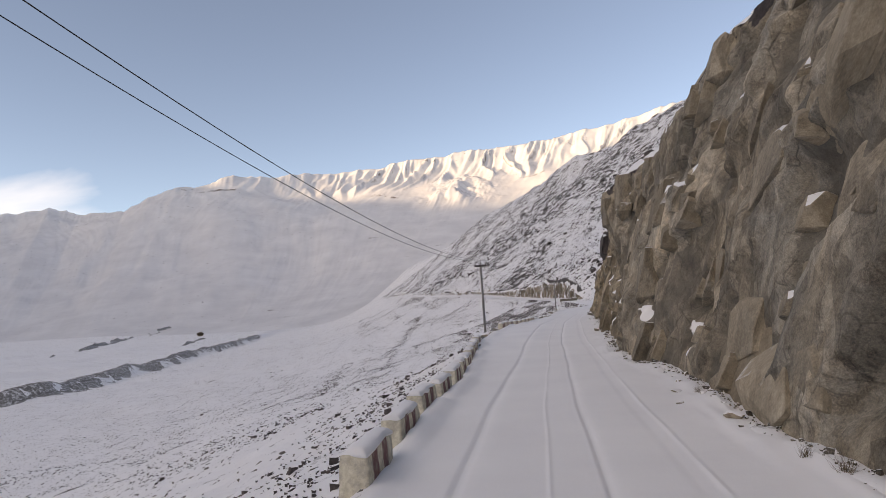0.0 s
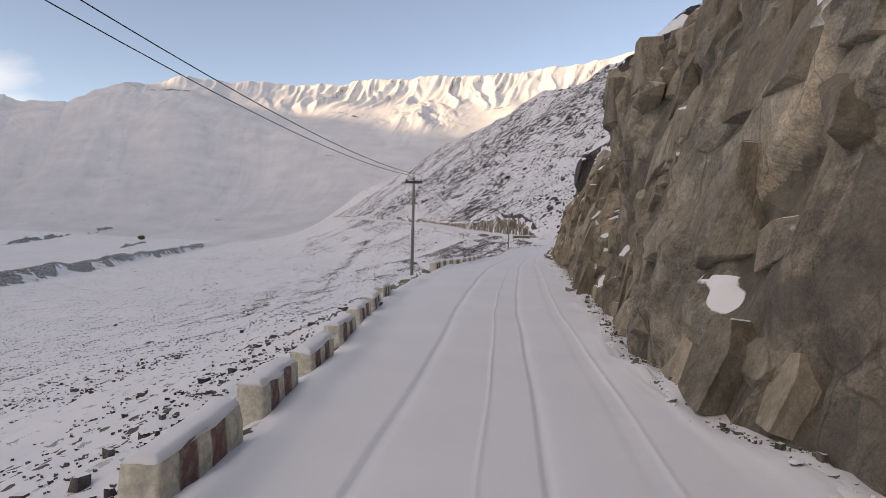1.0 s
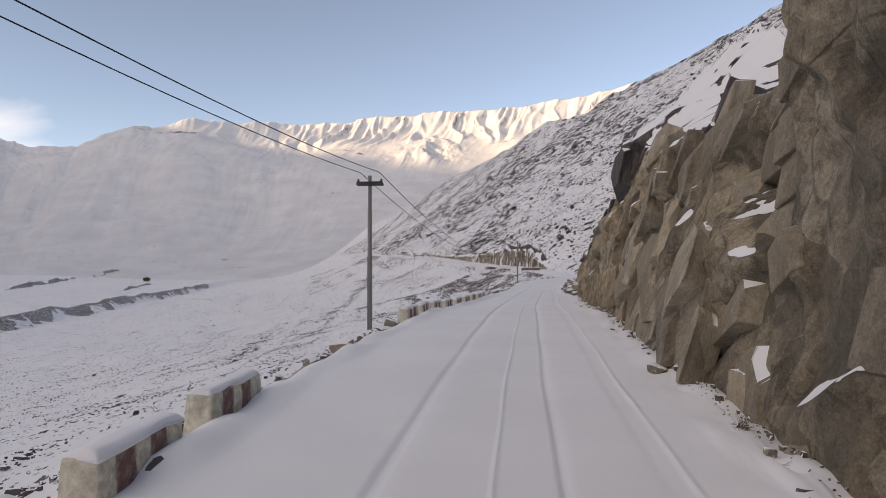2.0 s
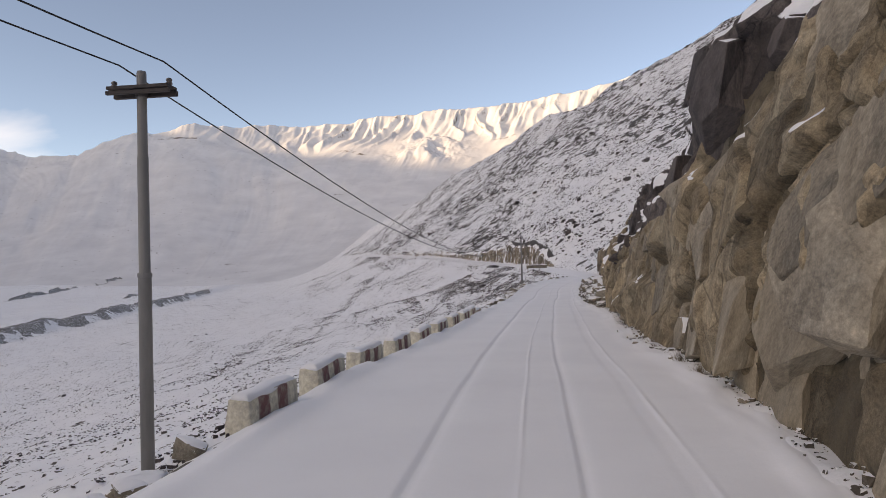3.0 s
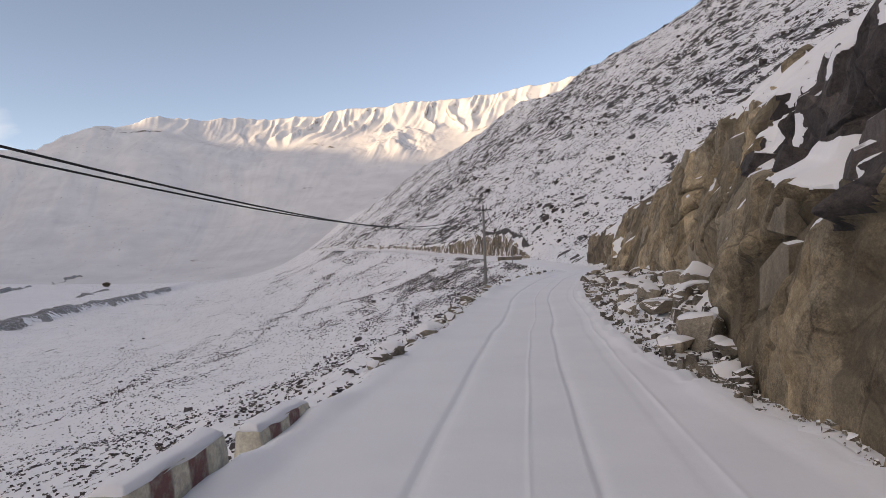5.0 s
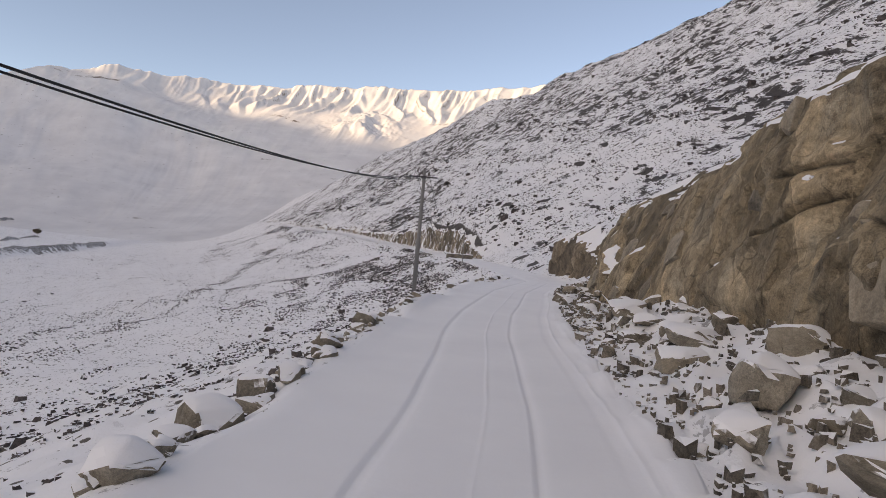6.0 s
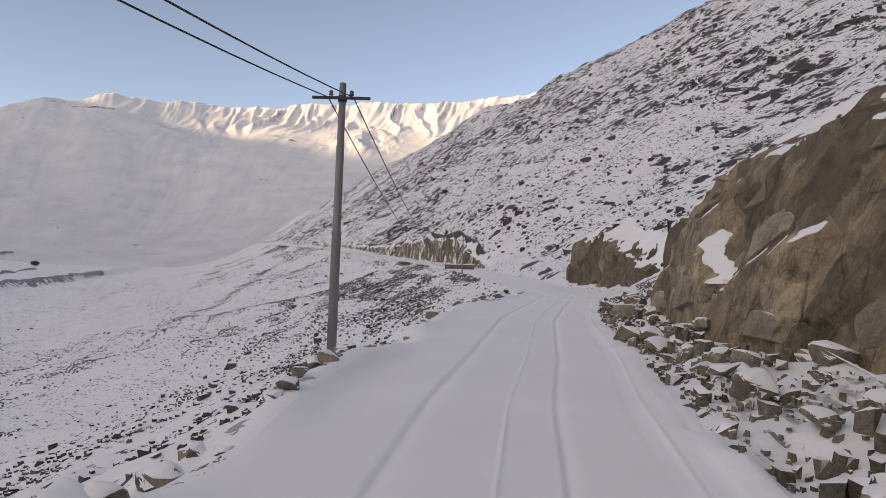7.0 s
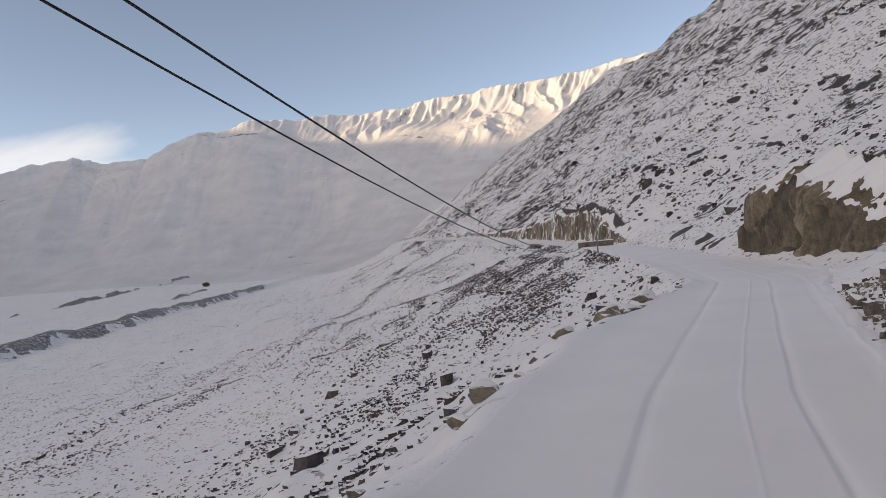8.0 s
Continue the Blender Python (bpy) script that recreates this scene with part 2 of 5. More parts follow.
    if snow > 0:
        wob = k.math("MULTIPLY_ADD", k.noise(1.3, 4, 0.6), 0.5, -0.25)
        if ledges:
            lie = k.n.new("ShaderNodeAttribute")
            lie.attribute_name = "snow"
            up = k.math("ADD", lie.outputs["Fac"], k.math("MULTIPLY", wob, 1.6))
        else:
            up = k.math("ADD", k.upness(), wob)
        if patchy:
            up = k.math("ADD", up, k.math("MULTIPLY_ADD", k.math("FRACT", k.math("MULTIPLY", k.random(), 13.7)), 0.4, -0.2))
        sm = k.ramp(up, [(snow_from, 0.0), (snow_from + 0.07, snow)])
        if gullies:
            lane = k.noise(0.38, 7, 0.75, 0.6, k.mapped((1, 1, 0.45)))
            sm = k.math("MAXIMUM", sm, k.ramp(lane, [(0.535, 0.0), (0.56, 1.0)]))
        c = k.mix(sm, c, SNOW)
        h = k.math("MULTIPLY_ADD", h, k.math("SUBTRACT", 1.0, sm), k.math("MULTIPLY", sm, k.math("MULTIPLY_ADD", k.noise(2.5, 5), 0.5, 1.6)))
    k.colour(c)
    k.bump(h, 0.7, relief * (1.3 if ledges else 1.0))
    return k.m


M_GROUND = snow_material("snowy_ground", speck=0.40, patch=0.33, rock=(0.10, 0.085, 0.07), steep=(0.48, 0.60), scale=0.8, relief=0.12, grass=0.33, stones=((0.40, 0.5, 1.2),))
M_HILL = snow_material("rocky_snow_slope", speck=0.40, patch=0.42, rock=(0.066, 0.056, 0.051), steep=(0.56, 0.68), scale=0.6, relief=0.4, contour=True, stones=((0.7, 0.7, 1.3), (1.7, 0.7, 1.5), (4.5, 0.4, 1.8)), outcrops=True)
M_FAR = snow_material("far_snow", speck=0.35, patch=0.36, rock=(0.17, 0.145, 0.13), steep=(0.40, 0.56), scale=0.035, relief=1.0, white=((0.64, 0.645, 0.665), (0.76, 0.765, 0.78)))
M_ROAD = snow_material("packed_snow", relief=0.02, scale=1.4)
CLIFF_TONES = [(0.36, 0.302, 0.228), (0.245, 0.233, 0.205), (0.14, 0.121, 0.099), (0.46, 0.372, 0.26)]
DARK_TONES = [(0.082, 0.070, 0.068), (0.115, 0.098, 0.092), (0.052, 0.046, 0.047), (0.15, 0.124, 0.108)]
BROWN_TONES = [(0.22, 0.172, 0.122), (0.165, 0.136, 0.102), (0.105, 0.084, 0.064), (0.265, 0.21, 0.145)]
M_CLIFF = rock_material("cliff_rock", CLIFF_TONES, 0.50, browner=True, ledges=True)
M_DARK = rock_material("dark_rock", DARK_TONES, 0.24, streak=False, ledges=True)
M_BLOCK = rock_material("cliff_block", [tuple(v * 0.80 for v in c) for c in CLIFF_TONES], 0.84, 0.05, True, browner=False, patchy=True)
M_BLOCK_DARK = rock_material("dark_block", DARK_TONES, 0.70, 0.05, True, streak=False, patchy=True)
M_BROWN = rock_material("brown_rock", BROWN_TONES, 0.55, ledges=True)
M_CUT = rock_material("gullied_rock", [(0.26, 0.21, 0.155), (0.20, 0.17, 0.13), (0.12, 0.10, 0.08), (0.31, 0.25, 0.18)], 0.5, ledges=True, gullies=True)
M_BOULDER = rock_material("boulder_rock", [(0.265, 0.228, 0.178), (0.162, 0.157, 0.142), (0.090, 0.079, 0.066), (0.325, 0.268, 0.19)], 0.40, 0.04, True, streak=False)
M_RUBBLE = rock_material("rubble_rock", [(0.20, 0.17, 0.135), (0.14, 0.13, 0.115), (0.08, 0.07, 0.058), (0.24, 0.19, 0.135)], 0.30, 0.04, False, streak=False)
M_STONE = rock_material("slope_stone", DARK_TONES, 0.62, 0.04, False, streak=False)
mk = Mat("gravel_bank", 0.9, 0.2)
gravel = mk.mix(mk.noise(0.9, 7, 0.7), (0.11, 0.105, 0.102), (0.27, 0.255, 0.24))
dusted = mk.ramp(mk.noise(0.55, 8, 0.75, 0.4), [(0.49, 0.0), (0.60, 0.8)])
mk.bump(mk.noise(1.3, 6, 0.7), 0.8, 0.4)
M_BANK = mk.colour(mk.mix(dusted, gravel, SNOW))
M_SNOWCAP = snow_material("snow_cap", relief=0.03, scale=1.5)


# ---- numeric noise ----
def lattice(ix, iy, iz, seed):
    h = (ix * 374761393 + iy * 668265263 + iz * 2147483647 + seed * 1274126177) & 0xFFFFFFFF
    h = ((h ^ (h >> 13)) * 1274126177) & 0xFFFFFFFF
    h = ((h ^ (h >> 16)) * 2246822519) & 0xFFFFFFFF
    return ((h ^ (h >> 15)) & 0xFFFFFF) / float(0xFFFFFF)


def value3(x, y, z, seed=0):
    fx, fy, fz = np.floor(x), np.floor(y), np.floor(z)
    ix, iy, iz = fx.astype(np.int64), fy.astype(np.int64), fz.astype(np.int64)
    u, v, w = x - fx, y - fy, z - fz
    u, v, w = (a * a * a * (a * (a * 6 - 15) + 10) for a in (u, v, w))
    r = 0
    for i in (0, 1):
        for j in (0, 1):
            for k in (0, 1):
                r = r + lattice(ix + i, iy + j, iz + k, seed) * (u if i else 1 - u) * (v if j else 1 - v) * (w if k else 1 - w)
    return r * 2 - 1


def fbm(x, y, z=0.0, octaves=5, gain=0.5, seed=0, ridged=False):
    x, y = np.asarray(x, float), np.asarray(y, float)
    z = np.zeros_like(x) + z
    total, amp, f = 0, 1.0, 1.0
    for o in range(octaves):
        v = value3(x * f + 17.3 * o, y * f - 9.1 * o, z * f + 4.7 * o, seed + o)
        total = total + amp * ((1 - np.abs(v) * 2) if ridged else v)
        amp *= gain
        f *= 2.03
    return total


def blocks(u, v, amp, tilt, su, sv, seed):
    """Angular blocks in a plane: each a tilted facet; returns their relief, with short ramps between neighbours, and the gap to the next."""
    u, v = u / su, v / sv
    iu, iv = np.floor(u).astype(np.int64), np.floor(v).astype(np.int64)
    zero = np.zeros(iu.shape, np.int64)
    d1, d2 = np.full(u.shape, 9.0), np.full(u.shape, 9.0)
    h1, h2, pick = np.zeros(u.shape), np.zeros(u.shape), np.zeros(u.shape)
    for i in (-2, -1, 0, 1, 2):
        for j in (-1, 0, 1):
            cu, cv = iu + i, iv + j
            du = u - cu - 0.1 - 0.8 * lattice(cu, cv, zero, seed + 1)
            dv = v - cv - 0.1 - 0.8 * lattice(cu, cv, zero, seed + 2)
            au, av = np.abs(du), np.abs(dv)
            d = np.maximum(au, av) + 0.45 * np.minimum(au, av)
            a, b, c = (lattice(cu, cv, zero, seed + n) - 0.5 for n in (3, 4, 5))
            h = amp * 2 * a + tilt * (b * du * su + c * dv * sv) * 2
            first, second = d < d1, (d >= d1) & (d < d2)
            h2 = np.where(first, h1, np.where(second, h, h2))
            d2 = np.where(first, d1, np.where(second, d, d2))
            h1, d1, pick = np.where(first, h, h1), np.where(first, d, d1), np.where(first, a + 0.5, pick)
    gap = (d2 - d1) * min(su, sv) / 1.5
    mixed = 0.5 * np.clip(1 - gap / (0.045 + 0.05 * su), 0, 1)
    return h1 * (1 - mixed) + h2 * mixed, gap, pick


def smooth(a, b, v):
    t = np.clip((v - a) / (b - a), 0, 1)
    return t * t * (3 - 2 * t)


# ---- the plan: the road's middle line, edges, level, and the lie of the land ----
MID = np.array([(-200, 24), (-60, 9), (0, 3.2), (13, 2.1), (30, 0.4), (45, -0.8), (60, -1.1), (95, -1.1), (110, -0.8), (125, -0.2), (138, 0.8), (150, 2.2),
                (160, 4.0), (172, 6.2), (192, 5.6), (215, 3.5), (240, 0.4), (263, -4), (300, -13), (380, -36), (480, -75), (700, -165), (1050, -308), (1500, -480), (2200, -800), (5000, -1900)], float)
LEVEL = np.array([(-200, -0.6), (0, -0.26), (20, -0.20), (35, -0.25), (57, 0.18), (67, 0.26), (78, 0.05), (100, -0.12), (114, -0.2), (122, -0.12), (138, 0.33), (165, 0.5),
                  (200, 0.8), (263, 2.0), (380, 5), (480, 9.5), (700, 16), (1050, 26), (1500, 34), (2200, 40), (5000, 60)], float)
LEFT = np.array([(-200, 20), (-60, 5), (0, 0.1), (12, -1.3), (20, -2.15), (26, -2.55), (31, -3.15), (35, -3.6), (40, -4.2), (44, -4.75), (48, -5.15), (60, -5.5), (70, -5.65), (80, -5.25), (90, -4.95), (97, -5.05), (111, -4.3),
                 (121, -4.1), (134, -3.3), (139, -2.6), (150, -1.8), (156, -1.2), (161, 0.2), (167, 2.3), (172, 3.4), (192, 2.2), (215, 0.0), (240, -3), (263, -7.3)], float)
RIGHT = np.array([(-200, 28), (-60, 13), (0, 6.6), (12, 5.6), (16, 5.1), (27, 4.8), (29.5, 4.0), (36, 3.3), (44, 3.4), (60, 3.0), (64, 3.3), (71, 3.2), (76, 2.8),
                  (86, 3.0), (90, 3.3), (94, 3.2), (98, 2.8), (105, 2.2), (112, 2.3), (119, 2.5), (132, 3.1), (138, 3.7), (150, 4.8), (154, 5.5), (165, 7.6), (175, 10.4), (185, 9.4), (193, 8.7), (215, 7), (240, 4), (263, -0.6)], float)


def at(table, y):
    return np.interp(y, table[:, 0], table[:, 1])


def left_edge(y):
    return np.where(y < 263, at(LEFT, y), at(MID, y) - 3.3)


def right_edge(y):
    return np.where(y < 263, at(RIGHT, y), at(MID, y) + 3.4)


# rock face beside the road: where its foot stands and how high its brow is
FOOT = np.array([(-30, 10.2), (0, 6.9), (12, 5.8), (16, 5.3), (27, 5.0), (29.5, 4.2), (36, 3.5), (44, 3.6), (60, 3.2), (64, 3.5), (71, 3.4), (76, 3.0), (86, 3.2), (90, 3.5),
                 (94, 3.4), (98, 3.2), (104, 4.2), (109, 6.4), (118, 7.2), (130, 6.6), (139, 5.9), (147, 6.7), (153, 7.6), (160, 8.6)], float)
BROW = np.array([(-30, 15), (0, 15), (20, 14), (34, 11.5), (40, 10), (44, 9.3), (46.5, 8.6), (48, 6.2), (56, 6.6), (64, 7.6), (70, 8.6), (73, 9.6), (77, 9.8), (82, 9.6), (84, 8.3), (86, 7.3), (90, 7.4), (93, 7.8), (98, 7.3),
                 (104, 6.6), (107, 6.6), (110, 7.4), (115, 7.8), (119, 8.4), (124, 8.2), (130, 6.9), (136, 6.4), (142, 6.3), (147, 5.8), (152, 5.0), (154, 1.0), (160, 0.0)], float)
LEAN = np.array([(-30, 0.38), (30, 0.36), (40, 0.30), (44, 0.14), (47, 0.14), (49, 0.32), (66, 0.26), (71, 0.18), (77.5, 0.17), (80, 0.22), (104, 0.22), (110, 0.14), (118, 0.18), (128, 0.28), (139, 0.40), (147, 0.30), (153, 0.16), (160, 0.12)], float)


CUTTING = np.array([(255, 0.0), (268, 1.6), (285, 5.2), (300, 7.2), (318, 6.0), (335, 7.6), (352, 5.6), (372, 5.4), (395, 3.4), (430, 2.8), (470, 2.0), (520, 2.8), (560, 1.4), (620, 2.6), (700, 1.6), (780, 2.8), (860, 1.2), (940, 3.0), (1030, 3.2), (1080, 0.6), (1100, 0.0)], float)


def hill_start(y):
    """Where the open hillside begins, to the right of the road's edge."""
    near = at(FOOT, y) - right_edge(y) + at(LEAN, y) * at(BROW, y) + 1.9 * smooth(158, 152, y)
    return np.where(y < 160, near, 2.2 * smooth(210, 160, y))


def slope_right(u, y):
    """Height gained u metres to the right of the road's edge, above any rock face."""
    v = np.clip(u, 0, 250)
    return 0.55 * v + 0.00054 * v * v - 0.5 * np.clip(u - 250, 0, None) * smooth(250, 330, u) + 13 * smooth(700, 480, y) * smooth(110, 250, u)


def floor_level(y):
    return -40 + 14 * smooth(900, 2200, y) + 26 * smooth(2200, 3600, y)


def land(x, y):
    """Height of the open land, without the fine relief of its meshes."""
    lev, l, r = at(LEVEL, y), left_edge(y), right_edge(y)
    dx = (at(MID, y + 5) - at(MID, y - 5)) / 10
    cosine = 1 / np.sqrt(1 + dx * dx)
    ul, ur = (l - x) * cosine, (x - r) * cosine
    down = (lev - floor_level(y)) * (1 - np.exp(-np.clip(ul, 0, None) / 95)) + 0.22 * smooth(0.3, 2.2, ul)
    near = smooth(165, 150, y)
    foot = at(FOOT, y) - r
    face = near * (at(BROW, y) - 0.35 - lev) * smooth(0.4, 1.8, ur - foot - at(LEAN, y) * at(BROW, y))
    brow_u = ur - foot - at(LEAN, y) * at(BROW, y)
    talus = near * 1.7 * smooth(0, 5.5, ur) * smooth(99, 108, y) * (1 - 0.7 * smooth(126, 140, y)) * (1 - smooth(0.2, 1.2, brow_u))
    cut = (1 - near) * at(CUTTING, y) * smooth(1.7, 3.4, ur)
    up = np.where(ur > 0, slope_right(np.clip(ur - (foot + at(LEAN, y) * at(BROW, y)) * near, 0, None), y) + face + talus + cut, 0)
    return lev - down + up


# ---- mesh helpers ----
def mesh_of(name, verts, faces, material, flat=False):
    me = bpy.data.meshes.new(name)
    me.from_pydata([tuple(v) for v in verts], [], faces)
    me.materials.append(material)
    if not flat:
        me.polygons.foreach_set("use_smooth", [True] * len(me.polygons))
    me.update()
    return me


def grid_faces(nu, nv):
    i, j = np.meshgrid(np.arange(nu - 1), np.arange(nv - 1), indexing="ij")
    a = (i * nv + j).ravel()
    return np.stack([a, a + nv, a + nv + 1, a + 1], 1).tolist()


def sheet(name, X, Y, Z, material, flat=False):
    """A grid of points (arrays of one shape) as one mesh."""
    nu, nv = X.shape
    return mesh_of(name, np.stack([X.ravel(), Y.ravel(), Z.ravel()], 1).tolist(), grid_faces(nu, nv), material, flat)


def steps(*runs):
    """Grid lines from runs of (from, to, first step, last step)."""
    out = []
    for a, b, s0, s1 in runs:
        n = max(2, int(abs(b - a) / ((s0 + s1) / 2)))
        t = np.linspace(0, 1, n + 1)[:-1]
        out.append(a + (b - a) * (s0 * t + (s1 - s0) * t * t / 2) / (s0 + (s1 - s0) / 2))
    out.append(np.array([runs[-1][1]]))
    return np.concatenate(out)


def part(name, bm, material, parent, label=""):
    me = bpy.data.meshes.new(name)
    bm.to_mesh(me)
    bm.free()
    me.materials.append(material)
    ob = new(name, me)
    ob.parent = parent
    if label:
        ob["label"] = label
    return ob


def shade_smooth(ob):
    ob.data.polygons.foreach_set("use_smooth", [True] * len(ob.data.polygons))
    return ob


# ---- ground: one sheet from the road to the horizon ----
# offset from the tracks' middle, depth or height, half width
RUTS = ((-1.84, 0.034, 0.075), (0.38, 0.028, 0.055), (1.62, 0.010, 0.10))
RIDGES = ((-0.45, 0.018, 0.034), (1.88, 0.020, 0.05))


def track_columns():
    """Lines along the road, close together at ruts and ridges."""
    o = [np.linspace(-2.4, 2.5, 56)]
    for off, _, w in RUTS + RIDGES:
        o.append(off + np.linspace(-0.18, 0.18, 14))
    return np.unique(np.round(np.concatenate(o), 3))


def wheel_tracks(x, y):
    """Ruts pressed into the road's snow by several vehicles, with a lip at their sides."""
    c = at(TRACK, y)
    wob = 0.035 * np.sin(y * 0.23) + 0.012 * np.sin(y * 0.83 + 1.0)
    z = 0
    for off, deep, wide in RUTS:
        d = x - c - off - wob
        z = z - deep * np.exp(-(d / np.where(d > 0, 2.2 * wide, wide)) ** 2) + deep * 0.07 * np.exp(-((np.abs(d) - wide * 1.7) / (wide * 0.6)) ** 2)
    rag = 0.7 + 0.6 * value3(x * 0 + 3.3, y / 0.8, x * 0, 77)
    for off, high, wide in RIDGES:
        z = z + rag * high * np.exp(-((x - c - off - wob) / wide) ** 2)
    z = z - 0.020 * smooth(2.4, 0.0, np.abs(x - c))
    return z


TRACK = np.array([(-200, 24), (-60, 9), (0, 2.6), (12, 1.92), (19.3, 1.45), (26, 1.08), (43, 0.2), (48.3, 0.02), (60, -0.32), (78, -0.60), (86, -0.62), (106, -0.4), (111, -0.35), (116, -0.1), (126, 0.1), (128.6, 0.23), (132.6, 0.55), (138.5, 1.25),
                  (144, 1.78), (149.5, 2.42), (158.8, 4.1), (172, 6.4), (192, 5.8), (215, 3.6), (240, 0.4), (263, -4), (380, -36)], float)


def ground_height(x, y):
    z = land(x, y)
    l, r = left_edge(y), right_edge(y)
    on_road = smooth(l - 0.3, l + 0.5, x) * (1 - smooth(r - 0.5, r + 0.3, x))
    near = smooth(400, 150, np.abs(y - 80)) * smooth(60, 20, np.abs(x))
    rough = 0.22 * fbm(x / 2.2, y / 2.2, 0, 4, 0.55, 3) + 0.10 * fbm(x / 0.7, y / 0.7, 0, 2, 0.5, 9)
    broad = 2.2 * fbm(x / 40, y / 40, 0, 3, 0.5, 5) * smooth(6, 50, np.abs(x - (l + r) / 2)) * smooth(2500, 300, np.abs(y))
    off = 1 - on_road
    drift = 0.15 * np.exp(-((x - l - 0.22) / 0.38) ** 2) * smooth(8, 12, y) * smooth(101, 97, y) * (0.8 + 0.9 * fbm(x / 0.9, y / 1.4, 0, 3, 0.5, 22)) + 0.30 * np.exp(-((x - l + 0.5) / 0.8) ** 2) * smooth(98, 104, y) * (0.6 + 0.8 * fbm(x / 3, y / 3, 0, 3, 0.5, 21)) + 0.14 * np.exp(-((x - r) / 0.6) ** 2) * (0.8 + 0.9 * fbm(x / 0.7, y / 0.7, 0, 3, 0.55, 23))
    z = z + off * (near * rough * smooth(0.0, 1.5, np.maximum(l - x, x - r)) + broad) + drift * smooth(220, 180, y)
    fallen = smooth(98, 104, y) * smooth(160, 152, y) * smooth(r, r + 0.8, x) * smooth(r + 8, r + 6, x)
    z = z + fallen * 0.22 * fbm(x / 0.9, y / 0.9, 0, 3, 0.55, 24, True)
    z = z + on_road * (wheel_tracks(x, y) * smooth(240, 160, y) + 0.012 * fbm(x / 1.5, y / 3.0, 0, 3, 0.5, 8))
    return z


def river(x, y):
    """Depth of the stream's bank line in the valley floor."""
    c = np.interp(y, [100, 250, 361, 450, 530, 620, 700, 830, 900, 1126, 1300, 1470, 1600], [-300, -318, -332, -352, -382, -412, -440, -490, -508, -590, -655, -717, -770])
    return c - 8.5 + 3 * np.sin(y / 47) + 2 * np.sin(y / 19 + 1)


def terrace(x, y):
    """The river has cut into its plain: the far side stands higher, and rises towards the opposite mountain."""
    w = river(x, y) - x
    return smooth(60, 200, y) * (8.5 * smooth(-7, 7, w) + 0.035 * np.clip(w - 60, 0, 500))


xs = steps((-4600, -1500, 160, 90), (-1500, -760, 60, 14), (-760, -300, 4.5, 4.5), (-300, -60, 6, 1.6), (-60, -9, 1.2, 0.35), (-9, 12, 0.2, 0.2), (12, 60, 0.5, 4), (60, 700, 8, 60), (700, 4600, 120, 260))
ys = steps((-4600, -300, 260, 40), (-300, -12, 20, 1.5), (-12, 170, 0.5, 0.5), (170, 330, 0.8, 4), (330, 1300, 5, 16), (1300, 4700, 30, 160))
X, Y = np.meshgrid(xs, ys, indexing="ij")
Z = ground_height(X, Y)
Z = Z + terrace(X, Y)
# it lies a little lower under the road's own layer
Z = Z - 0.15 * smooth(left_edge(Y) + 0.2, left_edge(Y) + 0.6, X) * smooth(right_edge(Y) - 0.2, right_edge(Y) - 0.6, X)
# the sheet runs beneath the hillside's own mesh and the far range
hid = smooth(right_edge(Y) + 4.5, right_edge(Y) + 9, X)
Z = Z - hid * (1.2 + 3.5 * smooth(20, 60, X - right_edge(Y)))
Z = np.where(Y > 1400, Z - 30 * smooth(1400, 2200, Y), Z)
ground = new("ground", sheet("ground", X, Y, Z, M_GROUND))
tagged(ground, "snow covered mountain slope and valley floor with dry tufts", "ground", kind="structure")

# road: the same sheet's level with its own cleaner packed snow, a thin layer above it
ry = steps((-40, -8, 1.0, 0.6), (-8, 170, 0.7, 0.7), (170, 300, 0.7, 2.5), (300, 1060, 3, 9))
L2, R2 = left_edge(ry) - 0.05, right_edge(ry) + 0.05
wob = 0.035 * np.sin(ry * 0.23) + 0.012 * np.sin(ry * 0.83 + 1.0)
mid = np.where(ry < 263, at(TRACK, ry) + wob, at(MID, ry))
cols = track_columns()
inner = np.clip(mid[:, None] + cols[None, :], L2[:, None] + 0.6, R2[:, None] - 0.6)
q = np.linspace(0, 1, 31)
X = np.concatenate([L2[:, None] + (inner[:, :1] - L2[:, None]) * q[None, :-1], inner, inner[:, -1:] + (R2[:, None] - inner[:, -1:]) * q[None, 1:]], 1)
X = X + np.arange(X.shape[1])[None, :] * 1e-5
Y = np.repeat(ry[:, None], X.shape[1], 1)
edge = np.minimum(X - L2[:, None], R2[:, None] - X)
Z = ground_height(X, Y) + 0.035 * smooth(0.0, 0.5, edge) - 0.05 * smooth(0.12, 0.0, edge) + 0.03 * smooth(200, 1000, Y)
road = new("road", sheet("road", X, Y, Z, M_ROAD))
tagged(road, "mountain road under packed snow with several wheel tracks", "road", kind="structure")


# ---- the hillside to the right ----
def outcrop_bands(x, y, u):
    """Where beds of bare rock break through the slope, more of them higher up."""
    return smooth(-0.05, 0.35, fbm(x / 34, y / 150, 0, 4, 0.55, 42) + 0.5 * smooth(35, 100, u) - 0.10)


